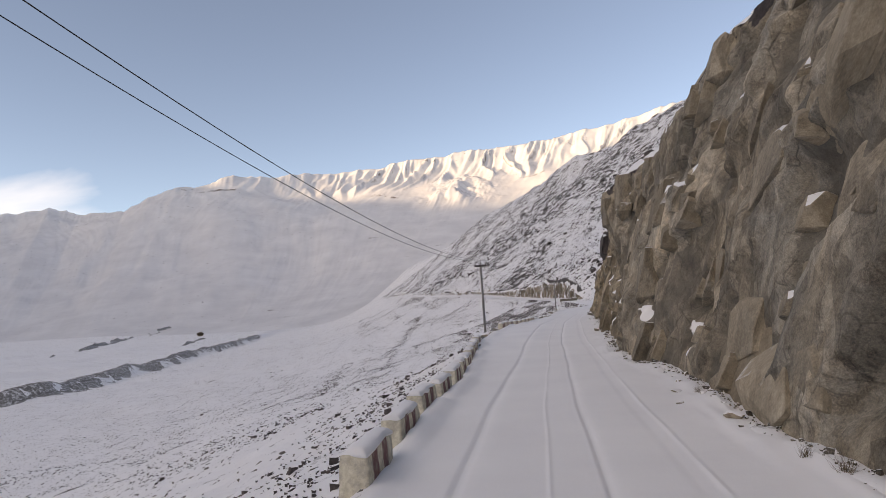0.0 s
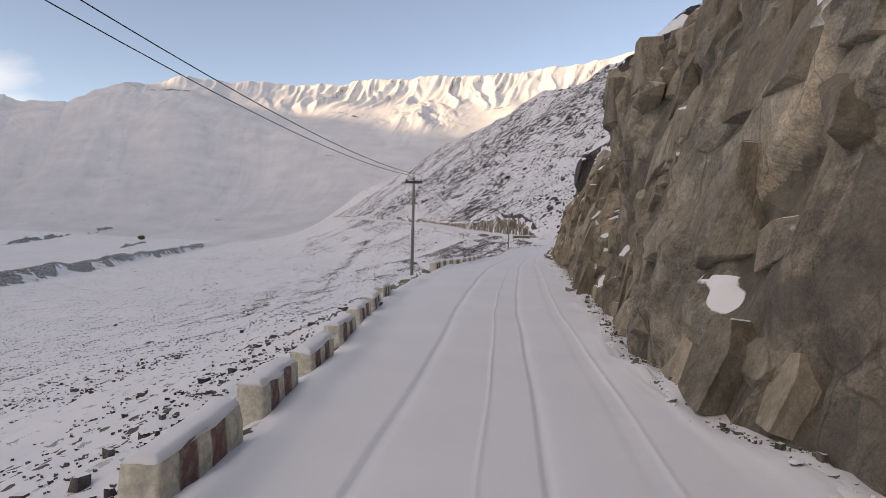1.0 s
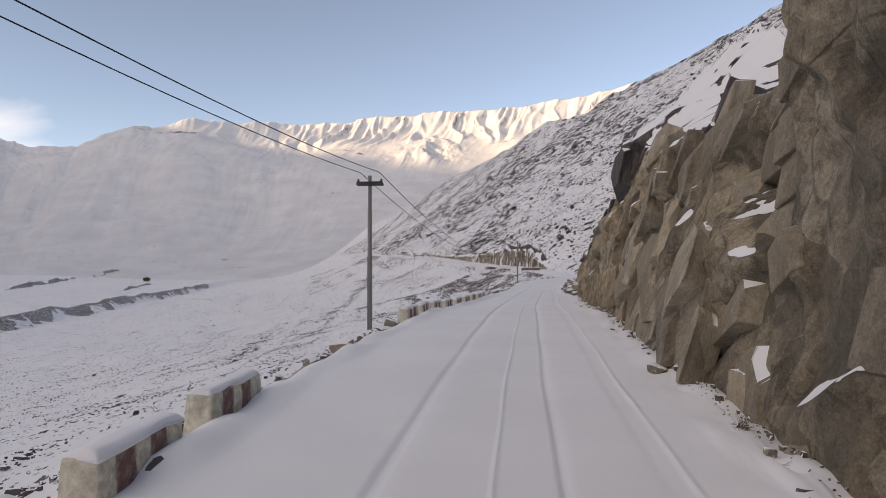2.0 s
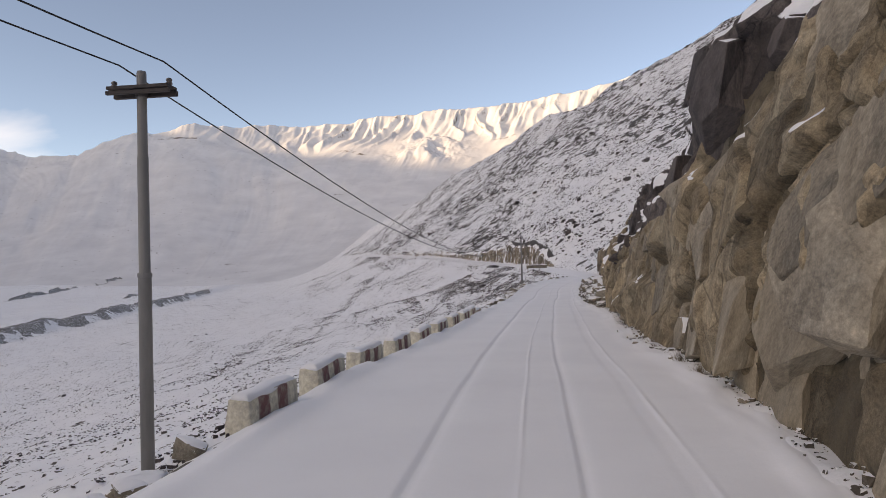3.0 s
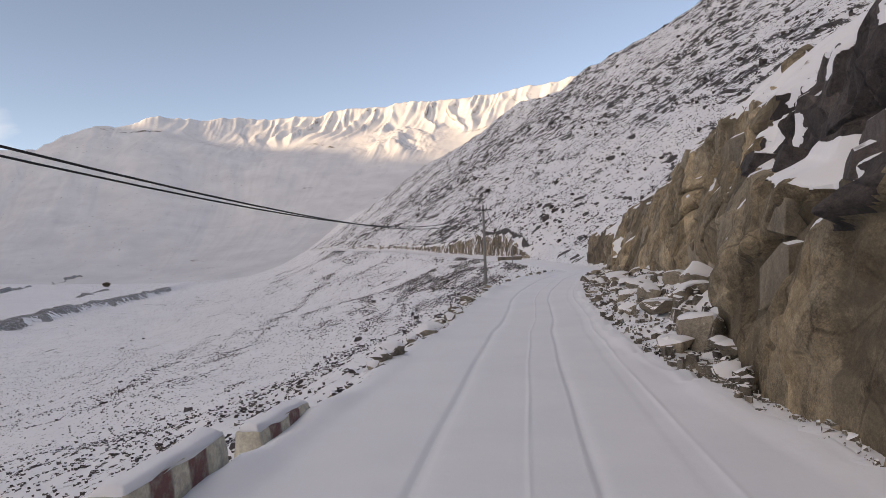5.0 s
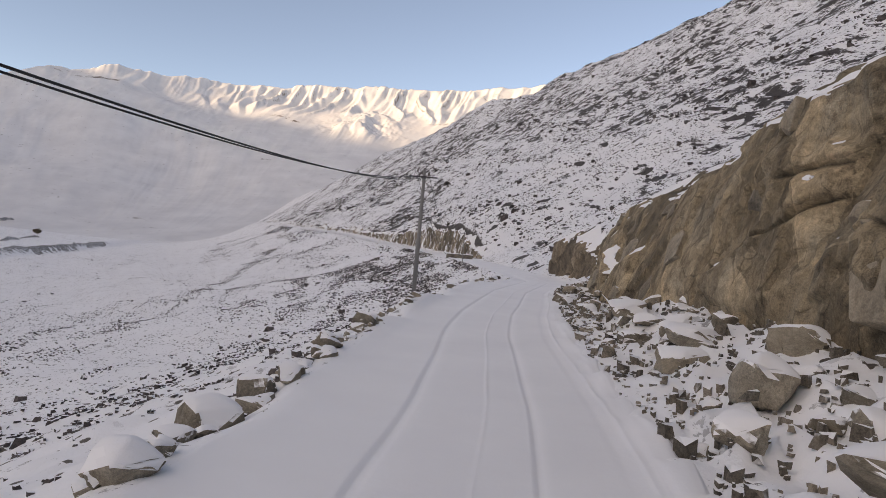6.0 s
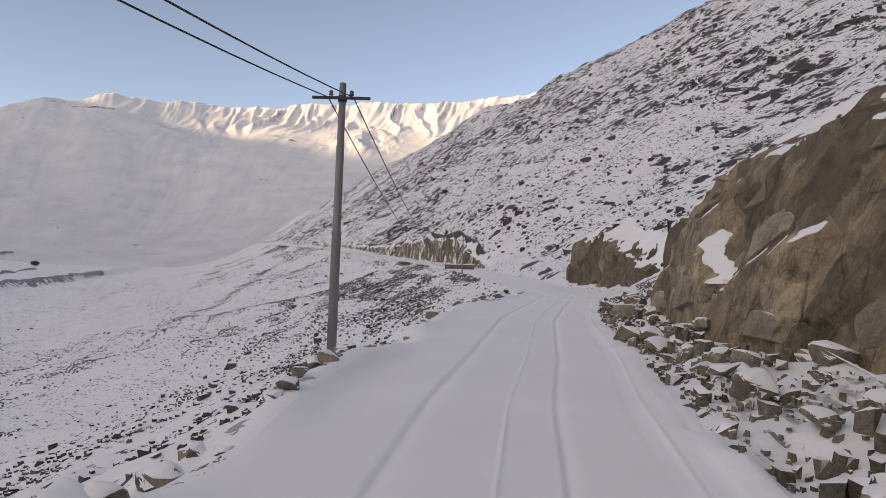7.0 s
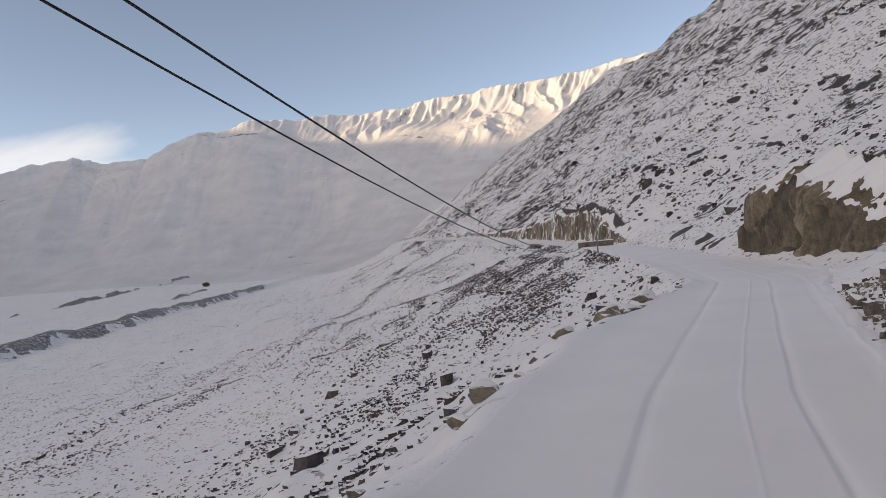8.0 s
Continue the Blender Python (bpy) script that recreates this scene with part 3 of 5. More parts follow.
def hill_relief(x, y, u):
    k = smooth(0, 12, u)
    ledge = fbm(x / 10, y / 48, 0, 5, 0.55, 31, True)
    z = 1.6 * k * fbm(x / 28, y / 28, 0, 4, 0.5, 30) + 0.35 * smooth(2, 10, u) * ledge + 6.0 * smooth(40, 160, u) * fbm(x / 120, y / 120, 0, 4, 0.5, 36)
    out, gap, pick = blocks(y + 0.4 * x, x + 0.8 * fbm(x / 6, y / 9, 0, 3, 0.5, 41), 0.5, 0.0, 9.0, 3.4, 40)
    bands = outcrop_bands(x, y, u)
    z = z + smooth(1, 6, u) * (0.35 + 1.5 * bands) * np.clip(out, 0, 1)
    # one dark ledge that stands out of the slope
    e = np.exp(-((x - 26) / 9) ** 2 - ((y - 336) / 7) ** 2)
    return z + 2.2 * e


hy = steps((-60, 90, 1.6, 0.8), (90, 260, 0.7, 1.1), (260, 600, 1.2, 3.0), (600, 1500, 3.5, 14))
hu = steps((0.0, 12, 0.45, 0.6), (12, 80, 0.7, 1.3), (80, 330, 1.6, 3.2), (330, 500, 5, 12))
U, Y = np.meshgrid(hu, hy, indexing="ij")
start = hill_start(hy)
dx = (at(MID, Y + 5) - at(MID, Y - 5)) / 10
X = right_edge(Y) + (U + start[None, :]) * np.sqrt(1 + dx * dx)
Z = land(X, Y) + hill_relief(X, Y, U) - 1.2 * smooth(1.6, 0.0, U) * smooth(165, 155, Y)
hillside = new("hillside", sheet("hillside", X, Y, Z, M_HILL))
hillside.data.attributes.new("bare", "FLOAT", "POINT").data.foreach_set("value", outcrop_bands(X, Y, U).ravel().astype(np.float32))
tagged(hillside, "steep mountain side of dark scree and ledges under thin snow", "mountain slope", kind="structure")


# ---- far ranges ----
CREST = np.array([(-3900, 3000, 640), (-3121, 3400, 772), (-2900, 3380, 690), (-2560, 3300, 690), (-2380, 3450, 800), (-2150, 3750, 905), (-1709, 4400, 1010), (-1150, 4560, 1075),
                  (-592, 4600, 1108), (-300, 4640, 1120), (-21, 4650, 1150), (260, 4640, 1190), (700, 4600, 1270), (1500, 4500, 1330)], float)


def crest_points(s):
    seg = np.sqrt(np.sum(np.diff(CREST[:, :2], axis=0) ** 2, 1))
    acc = np.concatenate([[0], np.cumsum(seg)])
    return [np.interp(s, acc, CREST[:, i]) for i in range(3)], acc[-1]


_, total = crest_points(np.array([0.0]))
S = np.linspace(0, total, 760)
T = np.concatenate([np.linspace(-0.06, 0.28, 84), np.linspace(0.29, 1, 36)])
(cx, cy, cz), _ = crest_points(S)
for c in (cx, cy):
    c[:] = np.convolve(np.pad(c, 22, mode="edge"), np.ones(45) / 45, "valid")
# the foot of the slope lies towards the valley
ffx, ffy = np.interp(S, [0, total * 0.4, total], [-2300, -1050, -150]), np.interp(S, [0, total * 0.4, total], [1500, 1750, 1500])
SS, TT = np.meshgrid(S, T, indexing="ij")
X = cx[:, None] + (ffx - cx)[:, None] * TT
Y = cy[:, None] + (ffy - cy)[:, None] * TT
jag = 9 * fbm(S / 160, S * 0, 0, 5, 0.62, 51) * 1.5
drop = np.where(TT < 0, 1 + TT * 3.0, (1 - np.clip(TT, 0, 1)) ** 1.55)
body = smooth(0.02, 0.12, TT) * smooth(1.0, 0.5, TT)
Z = floor_level(Y) - 25 + (cz[:, None] - floor_level(Y) + 25) * drop + jag[:, None] * np.exp(-np.clip(TT, 0, 1) / 0.035)


def ribs(period, shear, seed):
    """Sharp ribs of snow that run down from the crest, with hollows between."""
    ph = SS / period + 1.5 * fbm(SS / (3.1 * period), TT * 5, 0, 3, 0.5, seed) + TT * shear
    a = np.abs(2 * (ph - np.floor(ph)) - 1)
    return a * (0.45 + 0.75 * lattice(np.floor(ph).astype(np.int64), 0, 0, seed))


carved = 0.10 + 0.90 * smooth(0.42 * total, 0.50 * total, SS)
crown_band = smooth(-0.005, 0.03, TT) * smooth(0.20, 0.09, TT)
fine_band = smooth(-0.005, 0.02, TT) * smooth(0.15, 0.05, TT)
flute, rill = ribs(165, 3.0, 52), ribs(70, 5.0, 59)
Z = Z + carved * (crown_band * (46 * flute - 24) + fine_band * (22 * rill - 10) - 25 * smooth(0.0, 0.09, TT) * smooth(0.5, 0.15, TT))
spur = fbm(X / 700, Y / 700, 0, 3, 0.42, 53)
gully = fbm(SS / 190 + 0.8 * fbm(SS / 600, TT * 3, 0, 3, 0.5, 54), TT * 5, 0, 4, 0.5, 55)
Z = Z + body * (60 * spur + 8 * gully)
rockspur = np.exp(-((X + 700) / 190) ** 2 - ((Y - 3900) / 330) ** 2)
Z = Z + 62 * rockspur * (0.7 + 0.5 * fbm(X / 90, Y / 160, 0, 4, 0.6, 56))
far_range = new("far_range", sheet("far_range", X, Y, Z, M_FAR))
tagged(far_range, "distant snow covered mountain range with fluted sunlit crest", "mountain range", kind="structure")


def closing_range(name, line, depth, seed):
    """A plain range outside the view that closes the valley and keeps the low sun off it."""
    line = np.array(line, float)
    seg = np.sqrt(np.sum(np.diff(line[:, :2], axis=0) ** 2, 1))
    acc = np.concatenate([[0], np.cumsum(seg)])
    s = np.linspace(0, acc[-1], 90)
    px, py, pz = (np.interp(s, acc, line[:, i]) for i in range(3))
    nx, ny = -np.gradient(py), np.gradient(px)
    n = np.sqrt(nx * nx + ny * ny)
    nx, ny = nx / n, ny / n
    w = np.linspace(-1, 1, 41)
    X = px[:, None] + nx[:, None] * w * depth
    Y = py[:, None] + ny[:, None] * w * depth
    Z = -60 + (pz[:, None] + 60) * (1 - np.abs(w)) ** 1.2 + 60 * fbm(X / 500, Y / 500, 0, 4, 0.5, seed) * (1 - np.abs(w))
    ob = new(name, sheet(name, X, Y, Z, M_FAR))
    return tagged(ob, "snow covered mountain range closing the valley", "mountain range", kind="structure")


closing_range("west_range", [(-4500, 3300, 1480), (-4300, 2300, 1350), (-4000, 1200, 1320), (-3300, 0, 1350), (-2600, -1200, 1300), (-1800, -2300, 1300), (0, -3200, 1200), (1600, -3000, 1100)], 1300, 61)
closing_range("east_range", [(1500, -2600, 900), (1500, -800, 800), (1700, 600, 700), (2000, 2000, 900), (2000, 4000, 1200)], 1150, 62)


# ---- rock faces ----
def blurred(a, n):
    """Softens steps so that ledges become ramps: n rows up and down, and half as many along."""
    for axis, m in ((1, n), (0, max(1, n // 2))):
        pad = [(0, 0), (0, 0)]
        pad[axis] = (m, m)
        p = np.pad(a, pad, mode="edge")
        c = np.cumsum(np.insert(p, 0, 0, axis=axis), axis=axis)
        k = 2 * m + 1
        a = (np.take(c, range(k, c.shape[axis]), axis) - np.take(c, range(0, c.shape[axis] - k), axis)) / k
    return a


def rock_face(name, material, y0, y1, foot, brow, back, base, step=0.11, seed=70, out=1.0, dark=None, lean_of=lambda y: 0 * y + 0.15, back_rise=lambda y: 0 * y + 0.55, noses=(), ragged=0.35, faces_up=150, calm=lambda y: 1.0 + 0 * y, grain=None, coarse=1.0):
    """A broken cliff: foot and brow lines along y, blocks standing proud or set back, ledges, cracks; it runs back over its brow.
    base: height of its foot; back: metres of rough ground behind the brow."""
    ya = steps(*grain) if grain else np.arange(y0, y1 + step, step)
    nface, nback = faces_up, 46
    hb = np.maximum(brow(ya) - base(ya) + ragged * fbm(ya / 2.6, ya * 0, 0, 4, 0.55, seed + 50), 0.4)
    f = np.linspace(0, 1, nface)
    lean = lean_of(ya)[:, None]
    Yg = np.repeat(ya[:, None], nface + nback, 1)
    zf = base(ya)[:, None] - 0.6 + (hb[:, None] + 0.6) * f[None, :]
    xf = foot(ya)[:, None] + lean * hb[:, None] * f[None, :] ** 1.3
    g = np.linspace(0, 1, nback + 1)[1:] ** 1.35
    xbk = xf[:, -1:] + back * g[None, :]
    zbk = zf[:, -1:] + back_rise(ya)[:, None] * back * g[None, :]
    Xg = np.concatenate([xf, xbk], 1)
    Zg = np.concatenate([zf, zbk], 1)
    # three sizes of angular block along a set of joints that dip away down the road, broken up more in some zones than in others
    wy = Yg + 0.05 * fbm(Yg / 1.8, Zg / 1.8, 0, 3, 0.5, seed)
    wz = Zg + 0.05 * fbm(Yg / 1.8, Zg / 1.8, 7.0, 3, 0.5, seed + 1)
    broken = smooth(-0.15, 0.35, fbm(Yg / 3.6, Zg / 3.0, 0, 3, 0.55, seed + 70))
    disp = 0.30 * fbm(Yg / 11, Zg / 9, 0, 2, 0.5, seed + 2)
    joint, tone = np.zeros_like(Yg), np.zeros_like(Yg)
    for ny, nz, wy2, wz2, amt in noses:
        disp = disp + amt * np.exp(-np.abs((Yg - ny) / wy2) ** 3 - np.abs((Zg - nz) / wz2) ** 3)
    for su, sv, amp, tilt, deep, share, dip, sd in ((4.6, 2.7, 0.32, 0.15, 0.40, 1.0, 0.55, 3), (1.25, 2.0, 0.15, 0.22, 0.10, 0.65, 0.20, 9), (0.70, 0.50, 0.06, 0.24, 0.05, 0.30, 0.55, 15)):
        su, sv, amp = su * coarse, sv * coarse, amp * coarse ** 0.5
        c, s1 = math.cos(dip), math.sin(dip)
        piece, gap, pick = blocks(wy * c - wz * s1, wz * c + wy * s1, amp, tilt, su, sv, seed + sd)
        amount = share + (1 - share) * broken
        opened = smooth(0.42, 0.55, pick) * amount * smooth(-0.2, 0.15, fbm(Yg / 2.5, Zg / 2.5, sd, 2, 0.5, seed + 60))
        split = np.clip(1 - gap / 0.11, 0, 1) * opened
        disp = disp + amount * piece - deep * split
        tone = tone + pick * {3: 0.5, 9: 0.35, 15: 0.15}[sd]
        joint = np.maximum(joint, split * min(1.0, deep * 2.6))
    if dark is not None:
        # the dark rock stands back behind a ledge
        disp = disp - 0.75 * smooth(0.0, 0.45, Zg - dark(Yg)) * smooth(71, 76, Yg) * smooth(106, 102, Yg)
    disp = disp + (0.004 + 0.012 * broken) * fbm(Yg * 2.6, Zg * 2.6, 0, 3, 0.7, seed + 30)
    disp = blurred(disp, 1) * calm(Yg)
    nfoot = smooth(-0.2, 1.4, Zg - base(ya)[:, None])
    onface = np.concatenate([np.ones(nface), 1 - smooth(0, 0.3, g)])[None, :]
    Xn = Xg - out * disp * (0.25 + 0.75 * nfoot) * (0.15 + 0.85 * onface)
    Zn = Zg + out * disp * (1 - onface) * 1.5
    ends = smooth(y0, y0 + 0.8, Yg) * smooth(y1, y1 - 0.8, Yg)
    Xn = Xn + (1 - ends) * 3.5
    ob = new(name, sheet(name, Xn, Yg, Zn, material))
    ob.data.set_sharp_from_angle(angle=radians(24))
    # snow lies where the face steps back over some width, and on the ground behind the brow
    run = np.gradient(blurred(Xn, 6), axis=1)
    rise = np.maximum(np.gradient(blurred(Zn, 6), axis=1), 1e-3)
    lies = smooth(0.48, 0.95, run / rise) * smooth(-0.15, 0.15, fbm(Yg / 1.1, Zg / 0.8, 4, 4, 0.6, seed + 91)) + smooth(2.2, 3.2, run / rise)
    if dark is not None:
        shelf = Zg - dark(Yg) + 0.25 * fbm(Yg / 1.1, Zg / 1.1, 0, 3, 0.6, seed + 92)
        lies = np.maximum(lies, smooth(0.0, 0.12, shelf) * smooth(0.62, 0.42, shelf) * smooth(73, 77, Yg) * smooth(105, 102, Yg) * smooth(-0.25, 0.1, fbm(Yg / 2.4, Zg / 5, 0, 3, 0.55, seed + 93)))
        # wind has plastered snow over the rough dark rock
        lies = np.maximum(lies, 0.9 * smooth(0.20, 0.32, fbm(Yg / 1.3, Zg / 0.75, 0, 4, 0.55, seed + 94)) * smooth(0.3, 0.8, shelf) * smooth(72, 76, Yg) * smooth(107, 103, Yg))
    # the ground behind the brow is mostly covered
    lies = np.maximum(lies, (1 - onface) * smooth(-0.30, -0.12, fbm(Yg / 1.6, Xg / 1.6, 0, 4, 0.55, seed + 95)))
    # bare rock breaks through the snow above the dark stretch
    if dark is not None:
        bare = smooth(0.0, -0.16, fbm(Yg / 1.2, Xg / 0.9, Zg / 0.9, 4, 0.6, seed + 90)) * smooth(64, 74, Yg) * smooth(110, 102, Yg)
        lies = lies * (1 - 0.6 * bare)
    ob.data.attributes.new("snow", "FLOAT", "POINT").data.foreach_set("value", lies.ravel().astype(np.float32))
    ob.data.attributes.new("block", "FLOAT", "POINT").data.foreach_set("value", tone.ravel().astype(np.float32))
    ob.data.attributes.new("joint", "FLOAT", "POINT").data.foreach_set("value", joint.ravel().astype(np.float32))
    if dark is not None:
        ob.data.materials.append(M_DARK)
        cen = np.zeros(len(ob.data.polygons) * 3)
        ob.data.polygons.foreach_get("center", cen)
        cen = cen.reshape(-1, 3)
        edge = dark(cen[:, 1]) + 0.9 * fbm(cen[:, 1] / 1.6, cen[:, 2] / 1.6, cen[:, 0] / 1.6, 4, 0.55, seed + 40)
        ob.data.polygons.foreach_set("material_index", (cen[:, 2] > edge).astype(np.int32).tolist())
    return ob, (ya, Xn[:, :nface], Zn[:, :nface])


def cliff_base(y):
    return at(LEVEL, y) + 1.5 * smooth(100, 110, y) * (1 - 0.85 * smooth(126, 140, y))


# dark weathered rock above the freshly cut face
DARKLINE = np.array([(-30, 14), (20, 13), (36, 11.5), (41, 10), (47, 8.6), (49, 6.4), (56, 6.6), (62, 7.4), (66, 8.0), (69, 7.6), (72, 6.4), (76, 5.4), (80, 4.9), (86, 4.6), (92, 4.2), (98, 3.7), (104, 4.8), (107, 30), (160, 30)], float)
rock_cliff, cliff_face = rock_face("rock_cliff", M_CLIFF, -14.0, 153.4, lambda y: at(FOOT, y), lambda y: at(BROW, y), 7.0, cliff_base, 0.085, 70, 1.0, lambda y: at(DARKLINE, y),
                       lambda y: at(LEAN, y), lambda y: 0.58 + 0.35 * smooth(66, 76, y) * smooth(106, 98, y),
                       ((45.0, 8.6, 1.6, 2.0, 0.8), (76.0, 9.3, 1.6, 1.5, 0.25), (50.5, 4.4, 2.2, 1.0, -0.5), (89.5, 2.3, 2.6, 1.0, 0.5), (86.0, 0.8, 3.0, 1.0, 0.3), (114.0, 4.0, 3.0, 1.6, 0.5), (120.0, 6.0, 2.0, 1.5, -0.5)), calm=lambda y: 1 - 0.4 * smooth(120, 128, y), grain=((-14, 10, 0.4, 0.2), (10, 30, 0.11, 0.08), (30, 82, 0.065, 0.065), (82, 153.4, 0.075, 0.085)), faces_up=165)
tagged(rock_cliff, "blasted grey brown rock cliff with cracks and snowy ledges", "rock cliff", kind="structure")



def joint_block(seed, material):
    """One angular block between joints: a box with leaning sides, split corners and chipped edges, lying with its flat side to -x."""
    rnd = random.Random(seed)
    bm = bmesh.new()
    bmesh.ops.create_cube(bm, size=1.0)
    for v in bm.verts:
        v.co += Vector([rnd.uniform(-0.13, 0.13) for _ in range(3)])
    for _ in range(rnd.randint(3, 5)):
        n = Vector((rnd.uniform(-1.2, 0.1), rnd.uniform(-1, 1), rnd.uniform(-1, 1))).normalized()
        cut = bmesh.ops.bisect_plane(bm, geom=bm.verts[:] + bm.edges[:] + bm.faces[:], plane_co=n * rnd.uniform(0.44, 0.60), plane_no=n, clear_outer=True)
        rim = [e for e in cut["geom_cut"] if isinstance(e, bmesh.types.BMEdge)]
        if rim:
            bmesh.ops.contextual_create(bm, geom=rim)
    bmesh.ops.bevel(bm, geom=bm.edges[:], offset=0.018, segments=1, affect="EDGES")
    bmesh.ops.recalc_face_normals(bm, faces=bm.faces[:])
    me = bpy.data.meshes.new("rock_block")
    bm.to_mesh(me)
    bm.free()
    me.materials.append(material)
    return me


pale_blocks = [joint_block(500 + i, M_BLOCK) for i in range(14)]
dark_blocks = [joint_block(540 + i, M_BLOCK_DARK) for i in range(8)]


def face_at(y, h):
    """A point of the cliff face at y, a share h of the way up."""
    ya, fx, fz = cliff_face
    i, j = int(np.searchsorted(ya, y)), int(h * (fx.shape[1] - 1))
    return float(fx[i, j]), float(fz[i, j])


rnd = random.Random(41)
for i in range(300):
    y = rnd.uniform(8, 58) if i < 170 else rnd.uniform(57, 73) if i < 200 else rnd.uniform(72, 106) if i < 262 else rnd.uniform(106, 150)
    x, z = face_at(y, rnd.uniform(0.04, 0.97))
    dark = z > float(at(DARKLINE, y)) - 0.3
    big = rnd.choice((0.45, 0.6, 0.9, 1.2)) * (0.6 if y > 85 else 1.5 if 57 < y < 73 else 1.0)
    deep, long, tall = rnd.uniform(0.7, 1.1), big * rnd.uniform(1.3, 2.9), big * rnd.uniform(0.9, 2.2)
    proud = rnd.uniform(0.02, 0.15)
    block = new("rock_block", rnd.choice(dark_blocks if dark else pale_blocks))
    block.parent = rock_cliff
    lean = float(at(LEAN, y))
    turn = Euler((-rnd.choice((0.45, 0.2, 0.05)) + rnd.uniform(-0.1, 0.1), math.atan(lean) + rnd.uniform(-0.08, 0.06), rnd.uniform(-0.09, 0.09)))
    block.matrix_basis = Matrix.Translation((x + deep / 2 - proud, y, z)) @ turn.to_matrix().to_4x4() @ Matrix.Diagonal((deep, long, tall, 1))

# lower brown cutting beyond the bend
CUT = np.array([(164, 13.5), (170, 13.0), (176, 11.6), (185, 9.9), (193, 9.0), (198, 9.2), (202, 10)], float)
CUT_TOP = np.array([(164, 0.9), (168, 1.7), (172, 2.9), (178, 4.1), (186, 5.3), (191, 5.2), (195, 4.0), (198, 2.2), (202, 0.9)], float)
earth_cutting, _ = rock_face("earth_cutting", M_BROWN, 164, 202, lambda y: at(CUT, y), lambda y: at(CUT_TOP, y), 3.0, lambda y: at(LEVEL, y), 0.16, 170, 0.8, ragged=0.8, faces_up=60, coarse=1.4)
road_cut, _ = rock_face("road_cut", M_CUT, 258, 520, lambda y: right_edge(y) + 0.5, lambda y: at(LEVEL, y) + at(CUTTING, y), 3.0, lambda y: at(LEVEL, y), 0.45, 270, 0.7, ragged=0.5, faces_up=34, coarse=2.2)
far_cut, _ = rock_face("road_cut_far", M_CUT, 520, 1090, lambda y: right_edge(y) + 0.5, lambda y: at(LEVEL, y) + at(CUTTING, y), 4.0, lambda y: at(LEVEL, y), 1.3, 370, 0.7, ragged=0.6, faces_up=14, coarse=5.0)
tagged(far_cut, "dark rock cut above the distant road", "rock cutting", kind="structure")
tagged(road_cut, "brown rock cut above the far stretch of road", "rock cutting", kind="structure")
tagged(earth_cutting, "low brown earth and rock cutting at the bend", "rock cutting", kind="structure")


# ---- parapet blocks along the drop ----
def parapet_paint():
    k = Mat("painted_masonry", 0.85, 0.2)
    fine = k.noise(11, 7, 0.65)
    wob = k.math("MULTIPLY_ADD", k.noise(3.0, 4), 0.10, -0.05)
    along = k.math("ADD", k.axis("Y"), wob)
    band = k.math("FRACT", k.math("MULTIPLY_ADD", along, 1.176, 1.088))
    side = k.ramp(k.axis("X"), [(0.16, 0.0), (0.19, 1.0)])
    body = k.ramp(k.math("MULTIPLY_ADD", k.axis("Y"), 0.2, 0.5), [(0.31, 0.0), (0.32, 1.0), (0.66, 1.0), (0.67, 0.0)])
    red = k.math("MULTIPLY", k.math("MULTIPLY", k.ramp(band, [(0.20, 0.0), (0.25, 1.0), (0.75, 1.0), (0.80, 0.0)]), side), body)
    white = k.mix(k.ramp(fine, [(0.35, 0.0), (0.65, 1.0)]), (0.58, 0.53, 0.41), (0.80, 0.76, 0.64))
    maroon = k.mix(fine, (0.18, 0.074, 0.07), (0.32, 0.18, 0.165))
    c = k.mix(red, white, maroon)
    worn = k.ramp(k.noise(4.5, 7, 0.7), [(0.46, 0.0), (0.66, 0.8)])
    c = k.mix(worn, c, (0.38, 0.345, 0.30))
    k.colour(c)
    k.bump(k.math("ADD", fine, k.math("MULTIPLY", worn, -0.6)), 0.6, 0.02)
    return k.m


M_PARAPET = parapet_paint()


def rough_box(sx, sy, sz, cuts, wob, seed, bevel=0.05):
    """A worn box standing on z = 0."""
    bm = bmesh.new()
    bmesh.ops.create_cube(bm, size=1.0, matrix=Matrix.Diagonal((sx, sy, sz, 1)))
    bmesh.ops.bevel(bm, geom=bm.edges[:], offset=bevel, segments=2, affect="EDGES", profile=0.6)
    bmesh.ops.subdivide_edges(bm, edges=[e for e in bm.edges if e.calc_length() > 0.25], cuts=cuts, use_grid_fill=True)
    for v in bm.verts:
        n = noise.noise_vector(v.co * 3.1 + Vector((seed, seed * 2, 0)))
        v.co += n * wob
        v.co.z += sz / 2
    return bm


def parapet(seed):
    rnd = random.Random(seed)
    root = new("parapet_block", None)
    length = 2.3 + rnd.uniform(-0.12, 0.12)
    body = shade_smooth(part("body", rough_box(0.46, length, 0.92, 3, 0.035, seed), M_PARAPET, root))
    body.location.z = -0.42
    for v in body.data.vertices:
        h = v.co.z / 0.92
        v.co.x *= 1.18 - 0.26 * h
        v.co.y *= 1.02 - 0.05 * h
    bm = rough_box(0.42, length - 0.08, 0.10, 4, 0.05, seed + 40, 0.045)
    for v in bm.verts:
        if v.co.z > 0.06:
            v.co.z += 0.03 * math.cos(v.co.x * 5.0) + 0.03 * noise.noise(v.co * 2.0 + Vector((seed, 0, 0)))
            v.co.x *= 0.74
            v.co.y *= 0.96
    cap = shade_smooth(part("snow_cap", bm, M_SNOWCAP, root, "soft snow cap"))
    cap.location.z = 0.45
    return root


